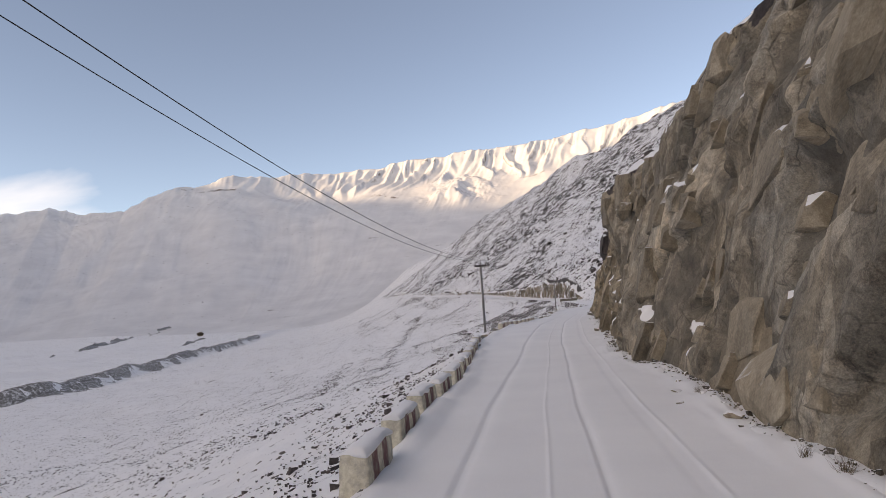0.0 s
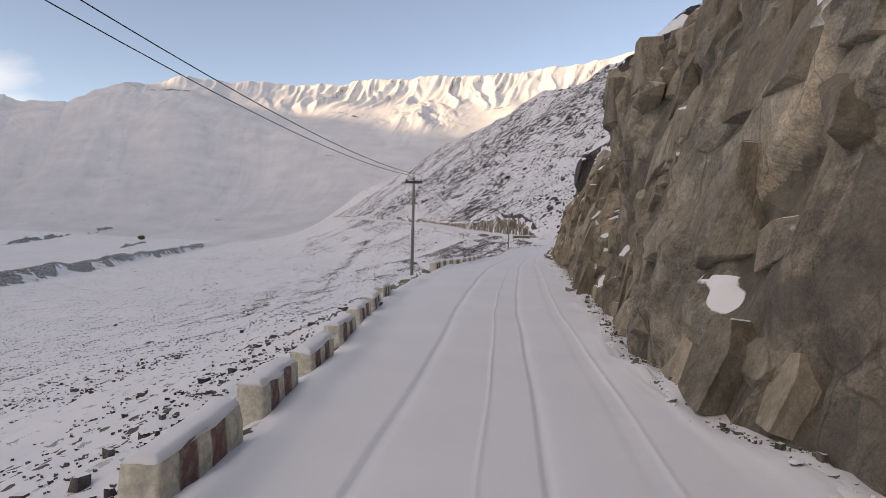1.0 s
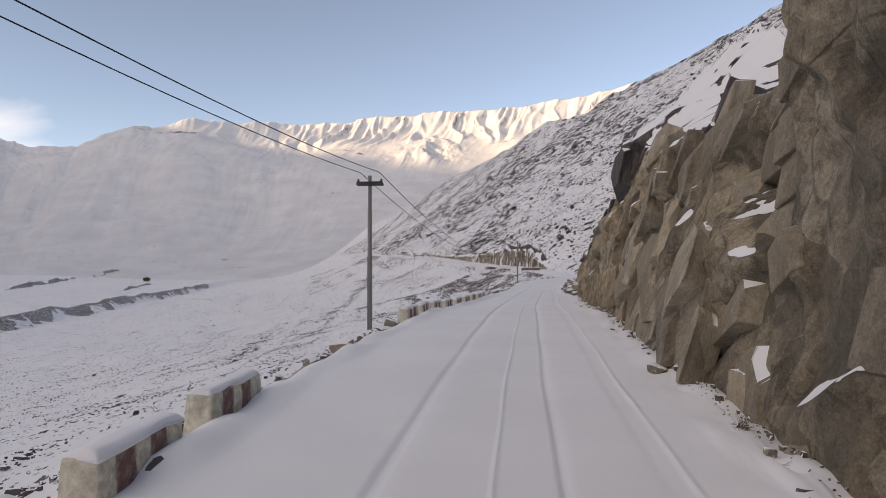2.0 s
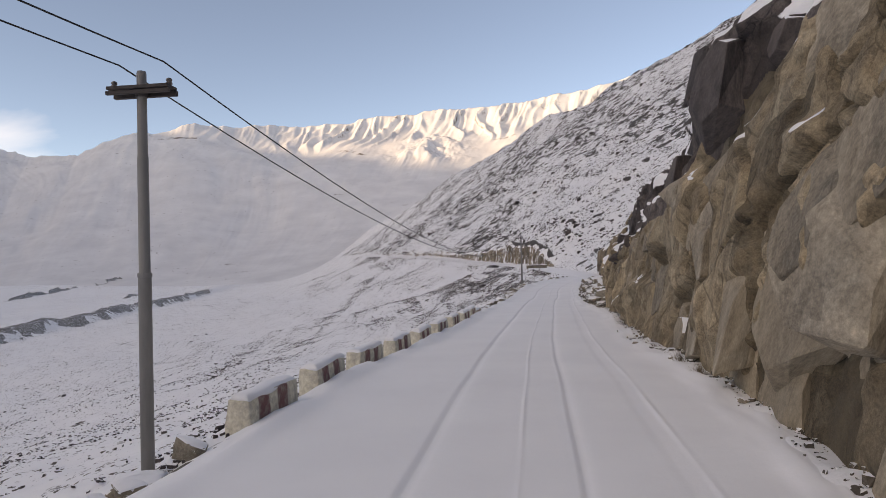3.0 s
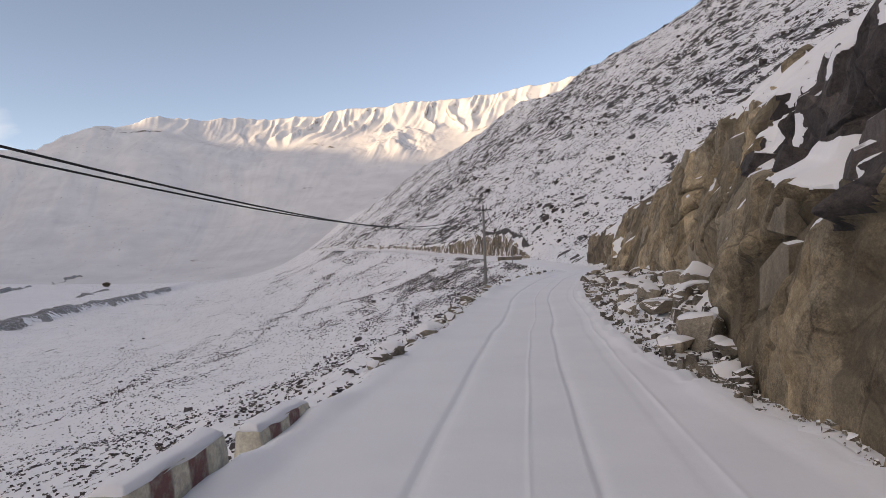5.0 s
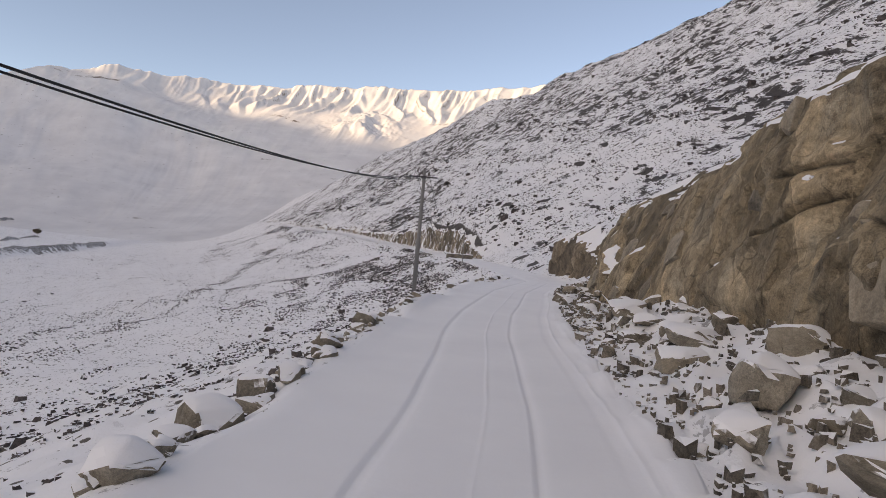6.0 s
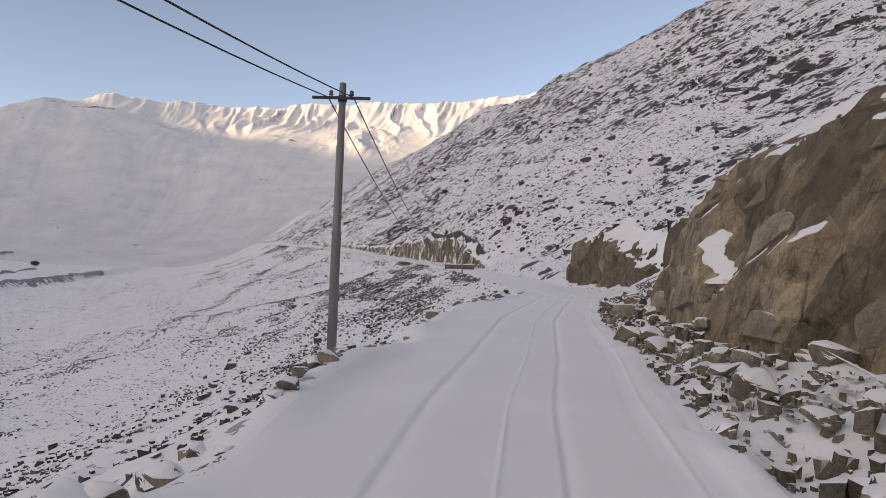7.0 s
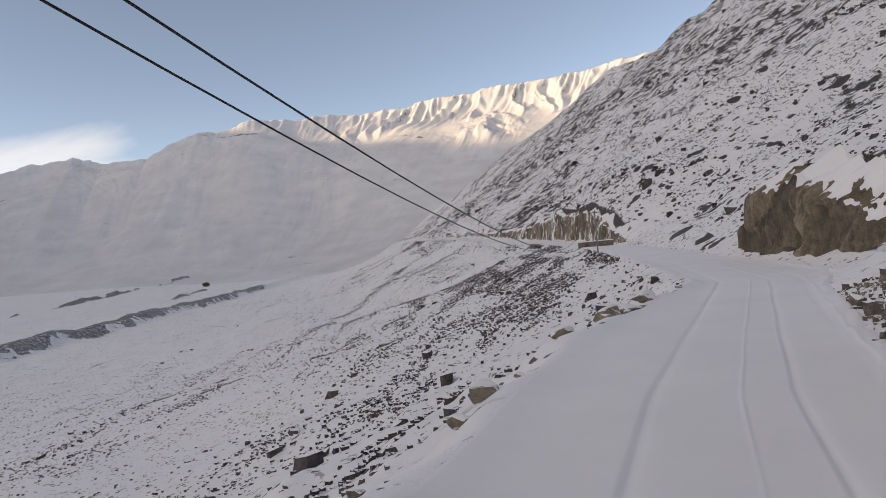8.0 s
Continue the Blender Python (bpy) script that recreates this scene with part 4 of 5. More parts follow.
protos = [parapet(s) for s in (1, 2, 3)]
for p in protos:
    tagged(p, "roadside parapet block painted white and dark red, snow capped", "parapet block", "parapet blocks along the drop")
spots = [12.0 + 3.3 * i for i in range(11)] + [63.4 + 3.55 * i for i in range(10)]
for i, y in enumerate(spots):
    yc = y + 1.15
    rnd = random.Random(900 + i)
    ang = -math.degrees(math.atan2(left_edge(np.array(yc + 1.2)) - left_edge(np.array(yc - 1.2)), 2.4))
    m = pose(float(left_edge(np.array(yc))) - 0.22, yc, float(at(LEVEL, yc)) + rnd.uniform(-0.03, 0.03) - (0.28 if i == len(spots) - 1 else 0), rnd.uniform(-1.2, 1.2), rnd.uniform(-2, 3), float(ang) + rnd.uniform(-1.5, 1.5))
    if i < 3:
        protos[i].matrix_basis = m
    else:
        copy_thing(protos[i % 3], m)

# ---- power line ----
def pole_metal():
    k = Mat("galvanised_steel", 0.55, 0.4, 0.25)
    n = k.noise(2.5, 6, 0.6, 0.3, k.mapped((3, 3, 0.6)))
    k.colour(k.mix(n, (0.17, 0.165, 0.16), (0.30, 0.29, 0.28)))
    k.bump(k.noise(18, 4), 0.25, 0.01)
    return k.m


M_POLE = pole_metal()
mk = Mat("weathered_iron", 0.7, 0.3, 0.2)
M_IRON = mk.colour(mk.mix(mk.noise(8, 5), (0.05, 0.045, 0.045), (0.11, 0.095, 0.09)))
mk = Mat("porcelain", 0.25, 0.5)
M_PORC = mk.colour(mk.mix(mk.noise(20, 3), (0.10, 0.085, 0.08), (0.14, 0.12, 0.11)))
mk = Mat("cable_black", 0.6, 0.3)
M_CABLE = mk.colour(mk.mix(mk.noise(6, 3), (0.018, 0.018, 0.02), (0.035, 0.034, 0.034)))


def lathe(profile, seg=20):
    """A turned solid from (radius, height) pairs."""
    bm = bmesh.new()
    rings = [[bm.verts.new((r * math.cos(a), r * math.sin(a), z)) for a in (2 * math.pi * i / seg for i in range(seg))] for r, z in profile]
    for a, b in zip(rings, rings[1:]):
        for i in range(seg):
            bm.faces.new((a[i], a[(i + 1) % seg], b[(i + 1) % seg], b[i]))
    bm.faces.new(list(reversed(rings[0])))
    bm.faces.new(rings[-1])
    return bm


def box(sx, sy, sz, bevel=0.008):
    bm = bmesh.new()
    bmesh.ops.create_cube(bm, size=1.0, matrix=Matrix.Diagonal((sx, sy, sz, 1)))
    bmesh.ops.bevel(bm, geom=bm.edges[:], offset=bevel, segments=1, affect="EDGES")
    return bm


ARM_Z = 6.12


def utility_pole(x, y, z, platform=False, lean=(0, 0), turn=0, below=0.8):
    root = new("utility_pole", None)
    root.matrix_basis = pose(x, y, z, lean[0], lean[1], turn)
    shade_smooth(part("shaft", lathe([(0.112, -below), (0.108, 2.95), (0.108, 3.0), (0.094, 3.03), (0.092, 5.0), (0.084, 5.04), (0.080, 6.46), (0.07, 6.5)]), M_POLE, root))
    c = part("joint_collar", lathe([(0.112, 0), (0.12, 0.01), (0.12, 0.07), (0.112, 0.08)]), M_POLE, root)
    c.location.z = 2.95
    arm = part("crossarm", box(1.36 if not platform else 1.15, 0.065, 0.065), M_IRON, root, "dark iron crossarm")
    arm.location = (0, -0.125, ARM_Z)
    if platform:
        arm2 = part("crossarm", box(1.15, 0.09, 0.09), M_IRON, root, "dark iron crossarm")
        arm2.location = (0, 0.125, ARM_Z)
        plate = part("platform_plate", box(1.10, 0.34, 0.06), M_IRON, root)
        plate.location = (0, 0, ARM_Z + 0.08)
    clamp = part("clamp", lathe([(0.10, 0), (0.105, 0.01), (0.105, 0.13), (0.10, 0.14)]), M_IRON, root)
    clamp.location.z = ARM_Z - 0.07
    for sx in ((-0.5, 0.5) if platform else (-0.24, 0.24)):
        ins = shade_smooth(part("insulator", lathe([(0.02, 0), (0.055, 0.02), (0.055, 0.05), (0.032, 0.06), (0.05, 0.08), (0.05, 0.11), (0.02, 0.13)], 14), M_PORC, root, "brown porcelain insulator"))
        ins.location = (sx, 0 if platform else -0.125, ARM_Z + (0.11 if platform else 0.045))
    tagged(root, "grey tubular steel power pole with a crossarm" if not platform else "grey steel power pole with a double crossarm", "utility pole", "power line poles")
    return root


POLES = [(-8.4, -8.0, 6.0), (-7.1, 62.8, 0.0), (-3.87, 136.2, 0.28), (-3.4, 238.0, 1.1)]
for i, (px, py, pz) in enumerate(POLES):
    utility_pole(px, py, pz - 0.02, platform=(i == 1), lean=(0, 0.4 if i == 2 else 0), turn=(0, 3, 0, 0)[i], below=12.0 if i == 0 else 0.8)


def cable(a, b, sag, thick, name="power_cable"):
    cu = bpy.data.curves.new(name, "CURVE")
    cu.dimensions = "3D"
    cu.bevel_depth, cu.bevel_resolution = thick, 2
    sp = cu.splines.new("POLY")
    n = 40
    sp.points.add(n)
    for i in range(n + 1):
        s = i / n
        p = Vector(a).lerp(Vector(b), s)
        sp.points[i].co = (p.x, p.y, p.z - 4 * sag * s * (1 - s), 1)
    cu.materials.append(M_CABLE)
    tmp = bpy.data.objects.new(name, cu)
    me = bpy.data.meshes.new_from_object(tmp)
    bpy.data.objects.remove(tmp)
    ob = new(name, me)
    return tagged(ob, "black sagging power cable strung between the poles", "cable", "power cables")


SAGS = [2.3, 2.75, 4.3]
HANG = [6.3, 6.62, 6.15, 6.3]
SPREAD = [0.5, 0.42, 0.30, 0.8]
for k in range(3):
    for sx in (-1, 1):
        (ax, ay, az), (bx, by, bz) = POLES[k], POLES[k + 1]
        cable((ax + sx * SPREAD[k], ay, az + HANG[k]), (bx + sx * SPREAD[k + 1], by, bz + HANG[k + 1]), SAGS[k] + 0.12 * (sx > 0), 0.014)


# ---- loose rock ----
def boulder_mesh(name, seed, material, rough=0.16, pts=16):
    """An angular block: the hull of scattered points, its edges chipped."""
    rnd = random.Random(seed)
    bm = bmesh.new()
    for _ in range(pts):
        v = Vector((rnd.gauss(0, 1), rnd.gauss(0, 1), rnd.gauss(0, 1))).normalized()
        v = Vector((max(-0.72, min(0.72, v.x)), max(-0.72, min(0.72, v.y)), max(-0.62, min(0.62, v.z))))
        bm.verts.new(v * rnd.uniform(0.82, 1.0))
    hull = bmesh.ops.convex_hull(bm, input=bm.verts[:])
    bmesh.ops.delete(bm, geom=[g for g in hull["geom_interior"] if isinstance(g, bmesh.types.BMVert)], context="VERTS")
    bmesh.ops.bevel(bm, geom=bm.edges[:], offset=0.045, segments=1, affect="EDGES")
    bmesh.ops.triangulate(bm, faces=bm.faces[:])
    bmesh.ops.subdivide_edges(bm, edges=[e for e in bm.edges if e.calc_length() > 0.28], cuts=2, use_grid_fill=True)
    off = Vector((seed * 3.1, seed * 1.7, 0))
    for v in bm.verts:
        n = v.co.normalized()
        v.co += n * (0.10 * noise.noise(v.co * 1.8 + off) + 0.05 * noise.noise(v.co * 5.0 + off)) * (rough / 0.16)
    bmesh.ops.triangulate(bm, faces=bm.faces[:])
    me = bpy.data.meshes.new(name)
    bm.to_mesh(me)
    bm.free()
    me.materials.append(material)
    return me


ROCKS = [boulder_mesh("boulder", s, M_BOULDER, pts=12 + s % 7) for s in range(12)]


def cap_mesh(src, seed):
    """Soft snow lying on a boulder: its upward faces, thickened and rounded."""
    bm = bmesh.new()
    bm.from_mesh(src)
    bm.normal_update()
    off = Vector((seed * 2.3, 0, seed))
    bmesh.ops.delete(bm, geom=[f for f in bm.faces if f.normal.z + 0.25 * noise.noise(f.calc_center_median() * 2.5 + off) < 0.52 or f.calc_center_median().z < 0.05], context="FACES")
    bmesh.ops.delete(bm, geom=[v for v in bm.verts if not v.link_faces], context="VERTS")
    rim = {v for e in bm.edges if e.is_boundary for v in e.verts}
    for v in bm.verts:
        v.co.z += 0.012 if v in rim else 0.10 + 0.04 * noise.noise(v.co * 3 + off)
    inner = [v for v in bm.verts if v not in rim]
    for _ in range(2):
        bmesh.ops.smooth_vert(bm, verts=inner, factor=0.5, use_axis_x=True, use_axis_y=True, use_axis_z=True)
    me = bpy.data.meshes.new("snow_cap")
    bm.to_mesh(me)
    bm.free()
    me.materials.append(M_SNOWCAP)
    me.polygons.foreach_set("use_smooth", [True] * len(me.polygons))
    return me


CAPS = [cap_mesh(me, i) for i, me in enumerate(ROCKS)]


def ground_at(x, y):
    return float(ground_height(np.array([x]), np.array([y]))[0])


def put_boulder(x, y, size, seed, sink=0.25, flat=0.75, label="angular grey brown boulder dusted with snow", group="fallen boulders"):
    rnd = random.Random(seed)
    ob = new("boulder", ROCKS[seed % len(ROCKS)])
    sx, sy, sz = size * rnd.uniform(0.8, 1.25) / 1.4, size * rnd.uniform(0.8, 1.25) / 1.4, size * flat * rnd.uniform(0.8, 1.15) / 1.4
    ob.matrix_basis = Matrix.Translation((x, y, ground_at(x, y) + sz * 0.7 * (1 - 2 * sink))) @ Euler((rnd.uniform(-0.2, 0.2), rnd.uniform(-0.2, 0.2), rnd.uniform(0, 6.3))).to_matrix().to_4x4() @ Matrix.Diagonal((sx, sy, sz, 1))
    if len(CAPS[seed % len(ROCKS)].polygons) > 8:
        cap = new("snow_cap", CAPS[seed % len(ROCKS)])
        cap.parent = ob
        cap["label"] = "soft snow cap"
    return tagged(ob, label, "boulder", group)


# rockfall at the foot of the face
rnd = random.Random(11)
count = 0
while count < 112:
    y = rnd.uniform(99, 160)
    r, f = float(right_edge(np.array(y))), float(at(FOOT, y))
    w = max(0.8, f - r if y < 154 else 3.0)
    x = r + 0.2 + w * rnd.random()
    size = min(1.5, 0.22 + 0.25 * rnd.paretovariate(2.2) * (0.5 + 0.6 * (x - r) / w))
    put_boulder(x, y, size, rnd.randrange(10 ** 6))
    count += 1
for x, y, s, fl in ((4.5, 115.7, 1.25, 1.0), (4.3, 110.6, 1.7, 0.55), (4.9, 128.6, 1.6, 0.6), (5.0, 121.5, 1.5, 0.5), (4.2, 132.5, 0.8, 0.9), (6.2, 118.0, 1.3, 0.7), (5.6, 124.6, 1.1, 0.7), (3.2, 113.4, 0.8, 0.8), (5.9, 112.2, 1.5, 0.8), (4.2, 138.5, 0.8, 0.8)):
    put_boulder(x, y, s, int(x * 1000 + y * 10), 0.2, fl, "large angular tan boulder in the rockfall")
# stones that line the outer edge
for i in range(45):
    y = rnd.uniform(99.5, 172)
    x = float(left_edge(np.array(y))) - abs(rnd.gauss(0.35, 0.9))
    put_boulder(x, y, min(0.55, 0.10 + 0.09 * rnd.paretovariate(1.9)), rnd.randrange(10 ** 6), 0.32, 0.8, "dark angular stone half buried in roadside snow", "roadside stones")
for x, y, s in ((-4.72, 134.8, 0.55), (-4.1, 135.9, 0.35), (-3.6, 135.8, 0.32), (-4.8, 113.5, 1.0), (-5.0, 116.0, 0.9), (-4.7, 110.4, 0.8), (0.2, 163.0, 1.0), (-0.5, 161.0, 1.1), (0.9, 164.5, 0.8), (-1.6, 157.0, 0.7), (-2.5, 150.2, 0.6), (-6.3, 99.6, 0.7)):
    put_boulder(x, y, s, int(abs(x) * 1000 + y * 10), 0.2, 0.8, "dark angular stone half buried in roadside snow", "roadside stones")
# a loose row of cleared stones where the parapet has ended
for i in range(68):
    y = rnd.uniform(103, 136)
    x = float(left_edge(np.array(y))) - 0.25 - abs(rnd.gauss(0.1, 0.35))
    put_boulder(x, y, min(0.7, 0.2 + 0.11 * rnd.paretovariate(2.0)), rnd.randrange(10 ** 6), 0.22, 0.85, "grey stone under snow in the row along the road edge", "roadside stones")
for i in range(26):
    y = rnd.uniform(50, 62.5)
    x = -5.9 - abs(rnd.gauss(0.0, 0.55))
    put_boulder(x, y, rnd.uniform(0.2, 0.75) * (0.6 + 0.5 * (y > 55)), rnd.randrange(10 ** 6), 0.2, 0.7, "dark angular stone piled by the power pole", "roadside stones")
# small spoil at the foot of the near cliff
for i in range(26):
    y = rnd.uniform(10, 99)
    x = float(at(FOOT, y)) - 0.25 - abs(rnd.gauss(0, 0.28))
    put_boulder(x, y, min(0.6, 0.10 + 0.05 * rnd.paretovariate(1.6)), rnd.randrange(10 ** 6), 0.25, 0.7, "small broken stone at the cliff foot", "cliff foot stones")


def scatter(name, label, n, place, size, seed, sink=0.2, material=M_STONE, tall=0.7):
    """Very many small stones as one thing."""
    rnd = np.random.RandomState(seed)
    kinds = []
    for s in range(6):
        r2 = np.random.RandomState(200 + s)
        v = np.array([(-1, -1, -1), (1, -1, -1), (1, 1, -1), (-1, 1, -1), (-1, -1, 1), (1, -1, 1), (1, 1, 1), (-1, 1, 1)]) * 0.62
        v[4:] = v[4:] * (0.8, 0.75, 1.0) + r2.uniform(-0.2, 0.2, (1, 3))
        kinds.append((v + r2.uniform(-0.24, 0.24, (8, 3))) * r2.uniform(0.65, 1.25, (1, 3)))
    f = np.array([(0, 3, 2), (0, 2, 1), (4, 5, 6), (4, 6, 7), (0, 1, 5), (0, 5, 4), (1, 2, 6), (1, 6, 5), (2, 3, 7), (2, 7, 6), (3, 0, 4), (3, 4, 7)])
    x, y, z = place(rnd, n)
    s = size(rnd, len(x), x, y)
    verts, faces = [], []
    for i in range(len(x)):
        a = rnd.uniform(0, 6.28)
        c, d = math.cos(a), math.sin(a)
        v = kinds[i % 6] * s[i] * 0.5
        v = np.stack([v[:, 0] * c - v[:, 1] * d + x[i], v[:, 0] * d + v[:, 1] * c + y[i], v[:, 2] * tall + z[i] + s[i] * (0.3 - sink)], 1)
        verts.append(v)
        faces.append(f + 8 * i)
    ob = new(name, mesh_of(name, np.concatenate(verts).tolist(), np.concatenate(faces).tolist(), material, True))
    return tagged(ob, label, "stones", kind="stuff")


def on_left(rnd, n):
    y = rnd.uniform(5, 330, n) 
    u = np.where(rnd.uniform(0, 1, n) < 0.5, rnd.exponential(12, n), rnd.exponential(60, n)) + 0.4
    # they gather along the faint terraces that grazing has trodden into the slope
    clump = fbm(u / 4.5, y / 20, 0, 4, 0.55, 91) + 0.16 * np.sin(u * 1.5 + 1.8 * fbm(u / 9, y / 14, 0, 2, 0.5, 96))
    keep = rnd.uniform(0, 1, n) < np.clip(0.10 + 1.35 * clump + 0.10 * smooth(95, 120, y), 0.03, 1)
    y, u = y[keep], u[keep]
    x = left_edge(y) - u
    return x, y, ground_height(x, y)


def on_hill(rnd, n):
    y = rnd.uniform(0, 480, n)
    u = rnd.exponential(45, n) + 2.5
    clump = fbm(u / 9, y / 30, 0, 4, 0.55, 92)
    keep = (rnd.uniform(0, 1, n) < np.clip(0.25 + 1.2 * clump, 0.02, 1)) & (u < 240)
    y, u = y[keep], u[keep]
    st = hill_start(y)
    k = (at(MID, y + 5) - at(MID, y - 5)) / 10
    x = right_edge(y) + (u + st) * np.sqrt(1 + k * k)
    return x, y, land(x, y) + hill_relief(x, y, u)


def on_talus(rnd, n):
    y = rnd.uniform(98, 164, n)
    r, f = right_edge(y), np.where(y < 154, at(FOOT, y), right_edge(y) + 3.5)
    x = r + (f - r) * rnd.beta(1.1, 1.3, n) - 0.05
    return x, y, ground_height(x, y)


scatter("slope_stones", "scattered dark stones poking through snow below the road", 72000, on_left, lambda r, n, x, y: np.clip(0.06 + 0.045 * r.pareto(2.0, n) + 0.0009 * np.clip(y - 20, 0, 300) + 0.0022 * np.abs(x), 0.05, 0.5), 5)
scatter("hill_stones", "dark stones strewn over the snowy mountain side", 18000, on_hill, lambda r, n, x, y: np.clip(0.25 + 0.18 * r.pareto(2.2, n), 0.2, 1.8), 6)
scatter("rubble", "small broken rubble under snow below the rock face", 3000, on_talus, lambda r, n, x, y: np.clip(0.10 + 0.07 * r.pareto(1.9, n), 0.08, 0.55), 7, material=M_RUBBLE, tall=0.95)


def on_hill_wide(rnd, n):
    y = rnd.uniform(60, 900, n)
    u = rnd.uniform(4, 250, n)
    clump = fbm(u / 16, y / 62, 0, 4, 0.6, 94)
    keep = rnd.uniform(0, 1, n) < np.clip(-0.02 + 1.3 * clump + 0.75 * smooth(45, 130, u) * smooth(460, 260, y), 0.01, 1)
    y, u = y[keep], u[keep]
    k = (at(MID, y + 5) - at(MID, y - 5)) / 10
    x = right_edge(y) + (u + hill_start(y)) * np.sqrt(1 + k * k)
    return x, y, land(x, y) + hill_relief(x, y, u)


scatter("hill_outcrops", "dark rock outcrops breaking the snowy mountain side", 27000, on_hill_wide, lambda r, n, x, y: np.clip(0.65 + 0.6 * r.pareto(2.2, n), 0.6, 4.0), 8, 0.3)


def below_far_road(rnd, n):
    y = rnd.uniform(150, 900, n)
    u = np.where(rnd.uniform(0, 1, n) < 0.55, rnd.exponential(35, n), rnd.exponential(110, n)) + 1
    clump = fbm(u / 12, y / 45, 0, 4, 0.6, 95)
    keep = rnd.uniform(0, 1, n) < np.clip(0.04 + 1.1 * clump, 0.02, 1)
    y, u = y[keep], u[keep]
    k = (at(MID, y + 5) - at(MID, y - 5)) / 10
    x = left_edge(y) - u * np.sqrt(1 + k * k)
    # two dark runs of stones lower down
    for xa, ya, xb, yb, m in ((-94, 300, -134, 540, 700), (-84, 205, -99, 255, 240)):
        t = rnd.beta(1.3, 1.3, m)
        x = np.concatenate([x, xa + (xb - xa) * t + rnd.normal(0, 2.0, m)])
        y = np.concatenate([y, ya + (yb - ya) * t + rnd.normal(0, 5.0, m)])
    return x, y, ground_height(x, y)


scatter("scree", "dark scree on the snowy slope below the far road", 17000, below_far_road, lambda r, n, x, y: np.clip(0.14 + 0.16 * r.pareto(2.2, n) + 0.0009 * y, 0.2, 1.8), 9, 0.25)

# ---- river bank: a dark gravel scarp along the stream in the valley ----
by = steps((110, 1300, 3.0, 6.0))
bw = np.linspace(0, 1, 12)
B, Y = np.meshgrid(bw, by, indexing="ij")
rc = river(0 * Y, Y)
X = rc + 8.5 - 17.0 * B + 0.8 * fbm(Y / 9, B * 2, 0, 4, 0.6, 98)


def plain(x, y):
    return ground_height(x, y) + terrace(x, y)


low, high = plain(rc + 9, Y), plain(rc - 9, Y)
Z = low - 0.5 + (high - low + 1.3) * smooth(0.0, 1.0, B) + 0.4 * fbm(X / 4, Y / 4, 0, 3, 0.5, 99) * smooth(0, 0.2, B)
Z = Z - 4 * (1 - smooth(110, 180, Y) * smooth(1300, 1150, Y))
river_bank = new("river_bank", sheet("river_bank", X, Y, Z, M_BANK))
tagged(river_bank, "dark gravel bank of a stream in the snowy valley", "river bank", kind="structure")
for x0, y0, y1, slope, high, seed in ((-649, 700, 1500, 0.573, 4.2, 101), (-1080, 1480, 2300, 0.56, 5.5, 111), (-560, 820, 1300, 0.50, 2.4, 121)):
    ty = steps((y0, y1, 6, 9))
    B, Y = np.meshgrid(np.linspace(0, 1, 6), ty, indexing="ij")
    X = x0 - slope * (Y - y0) - 6 * B + 9 * fbm(Y / 60, B * 0, 0, 3, 0.5, seed)
    Z = ground_height(X, Y) + terrace(X, Y) - 1 + high * B * smooth(y0, y0 + 80, Y) * smooth(y1, y1 - 120, Y) * np.clip(0.8 + 1.2 * fbm(Y / 90, B * 0, 0, 3, 0.5, seed + 1), 0, 2)
    upper_bank = new("upper_bank", sheet("upper_bank", X, Y, Z, M_BANK))
    tagged(upper_bank, "dark terrace edge across the snowy valley", "river bank", kind="structure")

# ---- bushes ----
M_TWIG = Mat("dry_twigs", 0.9, 0.1)
M_TWIG = M_TWIG.colour(M_TWIG.mix(M_TWIG.island(), (0.10, 0.075, 0.05), (0.24, 0.19, 0.13)))


def dry_shrub(x, y, z, size, seed, name="dry_shrub", label="leafless dry shrub growing among snowy rocks", twigs=90):
    """A cushion of thin bent twigs."""
    rnd = random.Random(seed)
    verts, faces = [], []
    for _ in range(twigs):
        a, tilt = rnd.uniform(0, 6.28), abs(rnd.gauss(0, 0.75))
        ln = size * rnd.uniform(0.5, 1.0)
        p = Vector((rnd.gauss(0, 0.12), rnd.gauss(0, 0.12), -0.08)) * size
        d = Vector((math.sin(tilt) * math.cos(a), math.sin(tilt) * math.sin(a), math.cos(tilt)))
        r = 0.012 * size
        prev = None
        for k in range(4):
            side = d.cross(Vector((0.3, 0.7, 0.2))).normalized()
            up = d.cross(side).normalized()
            rr = r * (1 - k / 3.6)
            ring = [p + side * rr, p - side * rr * 0.5 + up * rr * 0.87, p - side * rr * 0.5 - up * rr * 0.87]
            i0 = len(verts)
            verts.extend(ring)
            if prev is not None:
                for q in range(3):
                    faces.append((prev + q, prev + (q + 1) % 3, i0 + (q + 1) % 3, i0 + q))
            prev = i0
            p = p + d * ln / 3
            d = (d + Vector((rnd.gauss(0, 0.25), rnd.gauss(0, 0.25), rnd.gauss(0.05, 0.2)))).normalized()
    ob = new(name, mesh_of(name, verts, faces, M_TWIG, True))
    ob.location = (x, y, z)
    return tagged(ob, label, "shrub", "dry shrubs")


def hill_at(x, y):
    u = (x - right_edge(np.array([y]))) - hill_start(np.array([y]))
    return float((land(np.array([x]), np.array([y])) + hill_relief(np.array([x]), np.array([y]), np.clip(u, 0, None)))[0])


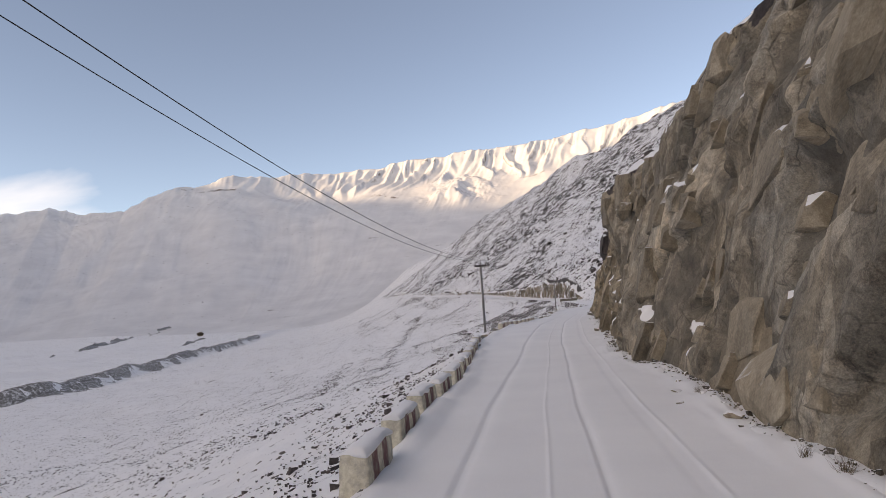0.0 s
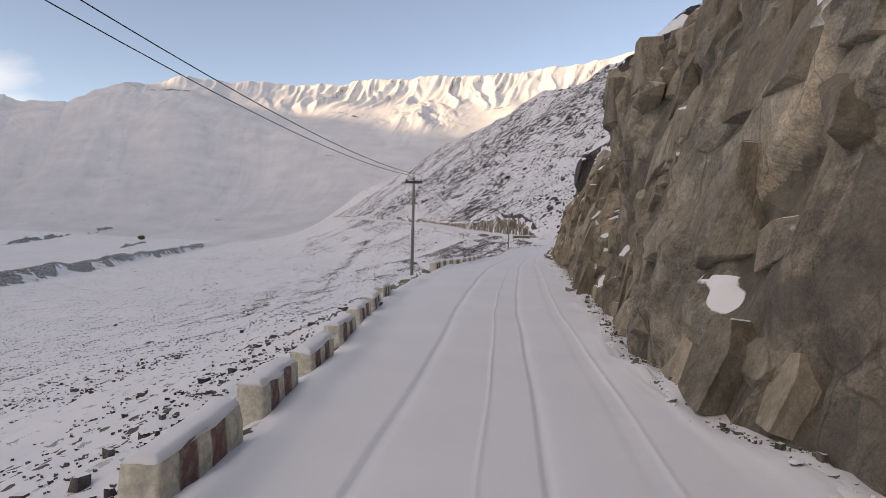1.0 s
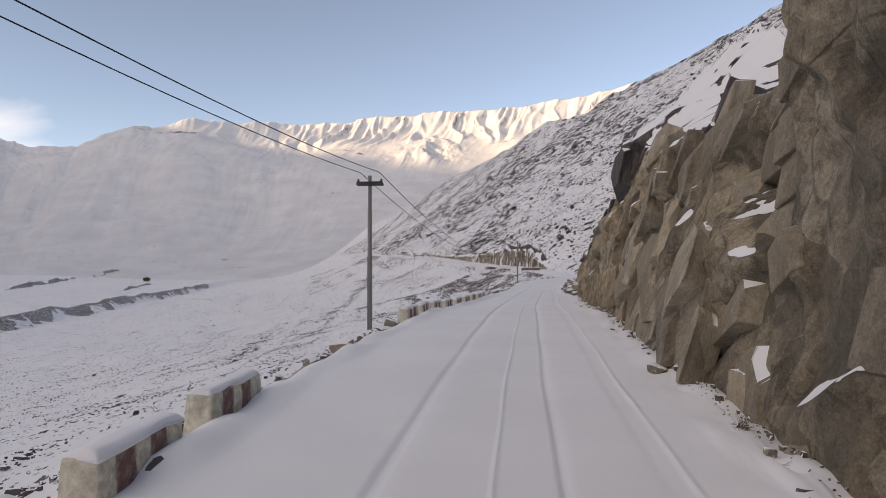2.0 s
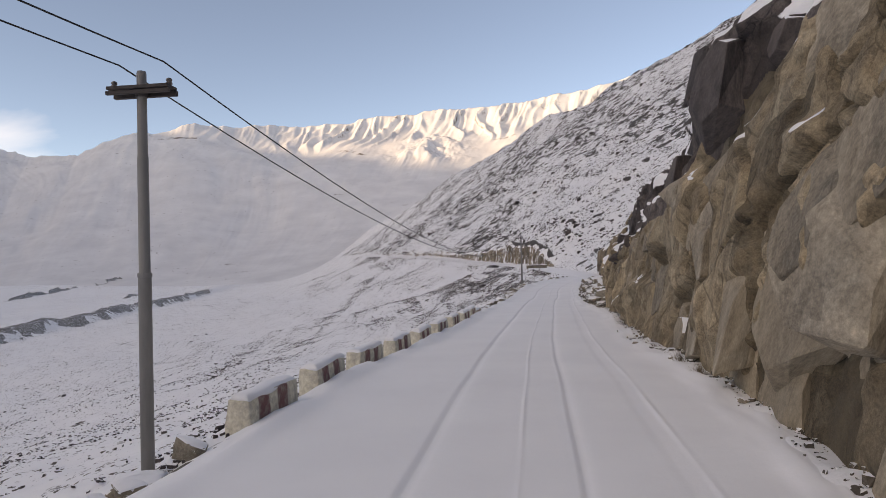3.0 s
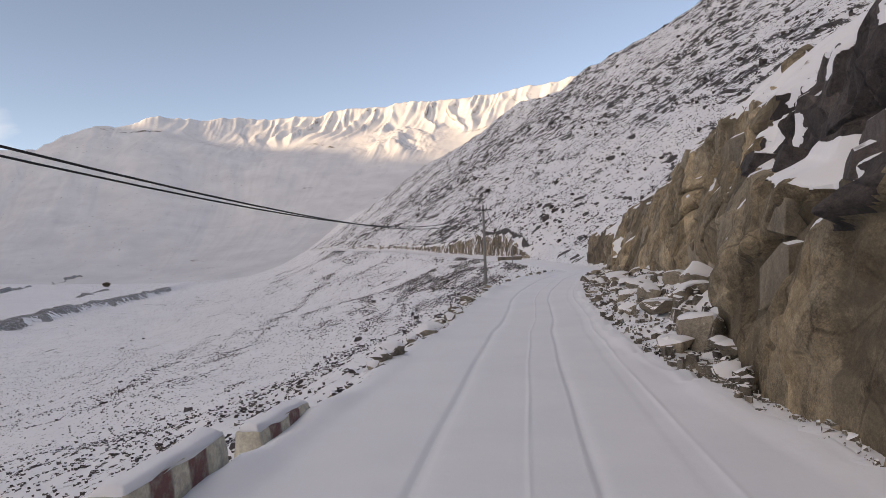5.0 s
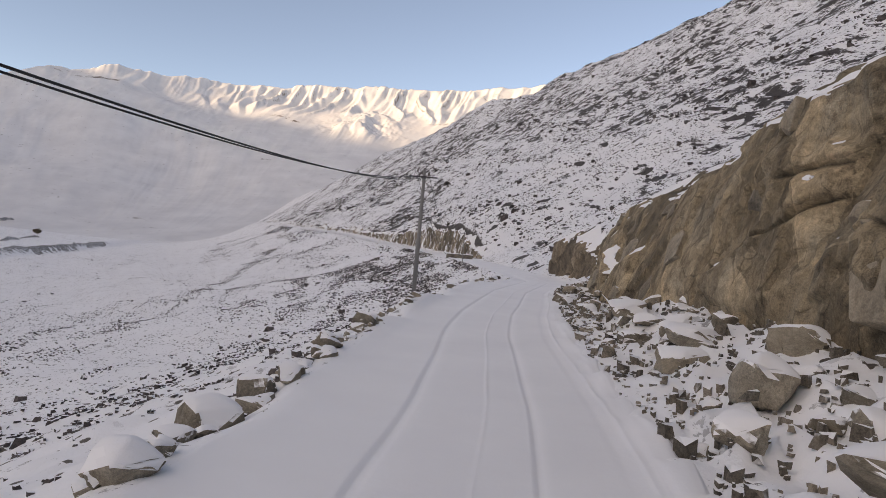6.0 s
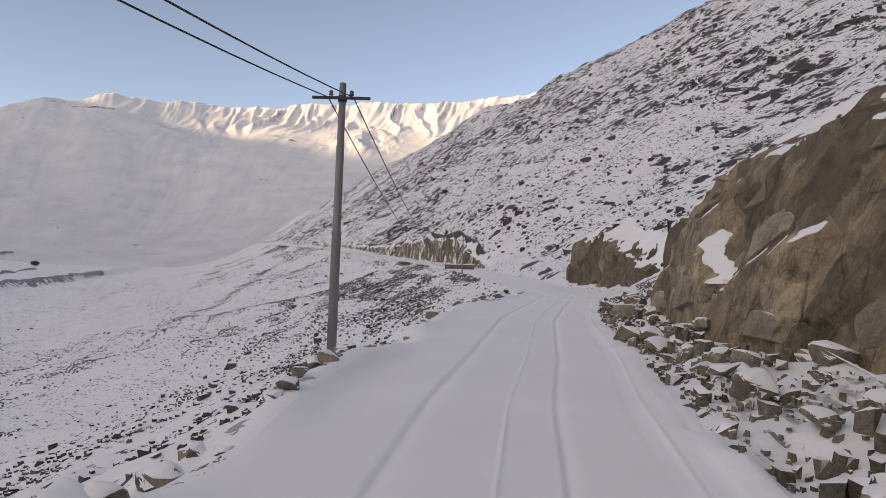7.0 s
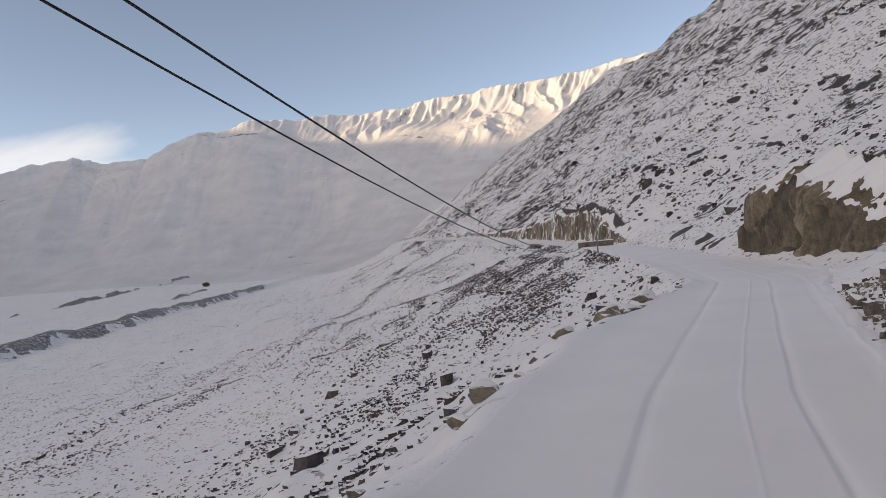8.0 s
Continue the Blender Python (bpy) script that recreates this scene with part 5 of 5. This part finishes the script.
for i, (x, y, sz) in enumerate(((10.6, 138.0, 0.9), (11.3, 139.6, 0.7), (11.6, 134.5, 0.8), (12.6, 146.5, 0.7), (10.2, 128.5, 0.6))):
    dry_shrub(x, y, hill_at(x, y), sz, 300 + i)
for i, (x, y, sz) in enumerate(((5.45, 12.3, 0.35), (5.2, 13.2, 0.3), (4.85, 20.8, 0.25), (3.05, 68.5, 0.35), (3.0, 70.6, 0.4), (3.2, 45.5, 0.3))):
    dry_shrub(x, y, ground_at(x, y), sz, 330 + i, label="tuft of dry grass at the foot of the cliff", twigs=60)

# dark thicket out in the valley
bush = new("thicket", None)
bx0, by0 = -836.0, 1327.0
bz0 = float((ground_height(np.array([bx0]), np.array([by0])) + terrace(np.array([bx0]), np.array([by0])))[0])
bush.location = (bx0, by0, bz0)
rnd = random.Random(77)
verts, faces = [], []
for _ in range(900):
    v = Vector((rnd.gauss(0, 1), rnd.gauss(0, 1), rnd.gauss(0, 1))).normalized() * rnd.random() ** 0.4
    c = Vector((v.x * 8.0, v.y * 6.0, 4.6 + v.z * 4.4 + noise.noise(v * 2) * 1.5))
    i0 = len(verts)
    for k in range(4):
        verts.append(c + Vector((rnd.gauss(0, 0.6), rnd.gauss(0, 0.6), rnd.gauss(0, 0.6))))
    faces += [(i0, i0 + 1, i0 + 2), (i0, i0 + 2, i0 + 3), (i0, i0 + 3, i0 + 1)]
crown = new("crown", mesh_of("crown", verts, faces, M_TWIG, True))
crown.parent = bush
for k in range(5):
    st = part("stem", lathe([(0.28, -1.0), (0.2, 2.0), (0.1, 5.0)], 8), M_TWIG, bush)
    st.location = (rnd.uniform(-4, 4), rnd.uniform(-3, 3), 0)
tagged(bush, "dark leafless thicket standing alone in the valley", "thicket")

# ---- low stone wall on the outer side of the bend ----
wall = new("stone_wall", None)
wall.matrix_basis = pose(-4.6, 262.0, float(at(LEVEL, 262.0)) - 0.3, 0, 0, 72)
wb = shade_smooth(part("masonry", rough_box(0.7, 6.5, 1.5, 4, 0.07, 7), M_RUBBLE, wall))
wb.location.z = -0.2
wc = shade_smooth(part("snow_cap", rough_box(0.75, 6.6, 0.22, 4, 0.05, 9, 0.08), M_SNOWCAP, wall, "soft snow cap"))
wc.location.z = 1.2
tagged(wall, "low grey brown stone wall with snow at the road bend", "stone wall")


def at_cliff_foot(rnd, n):
    y = rnd.uniform(8, 101, n)
    x = at(FOOT, y) + 0.05 - np.abs(rnd.normal(0, 0.24, n))
    return x, y, ground_height(x, y)


scatter("foot_gravel", "small broken stones along the foot of the cliff", 2200, at_cliff_foot, lambda r, n, x, y: np.clip(0.035 + 0.025 * r.pareto(1.9, n), 0.03, 0.22), 12, material=M_RUBBLE)
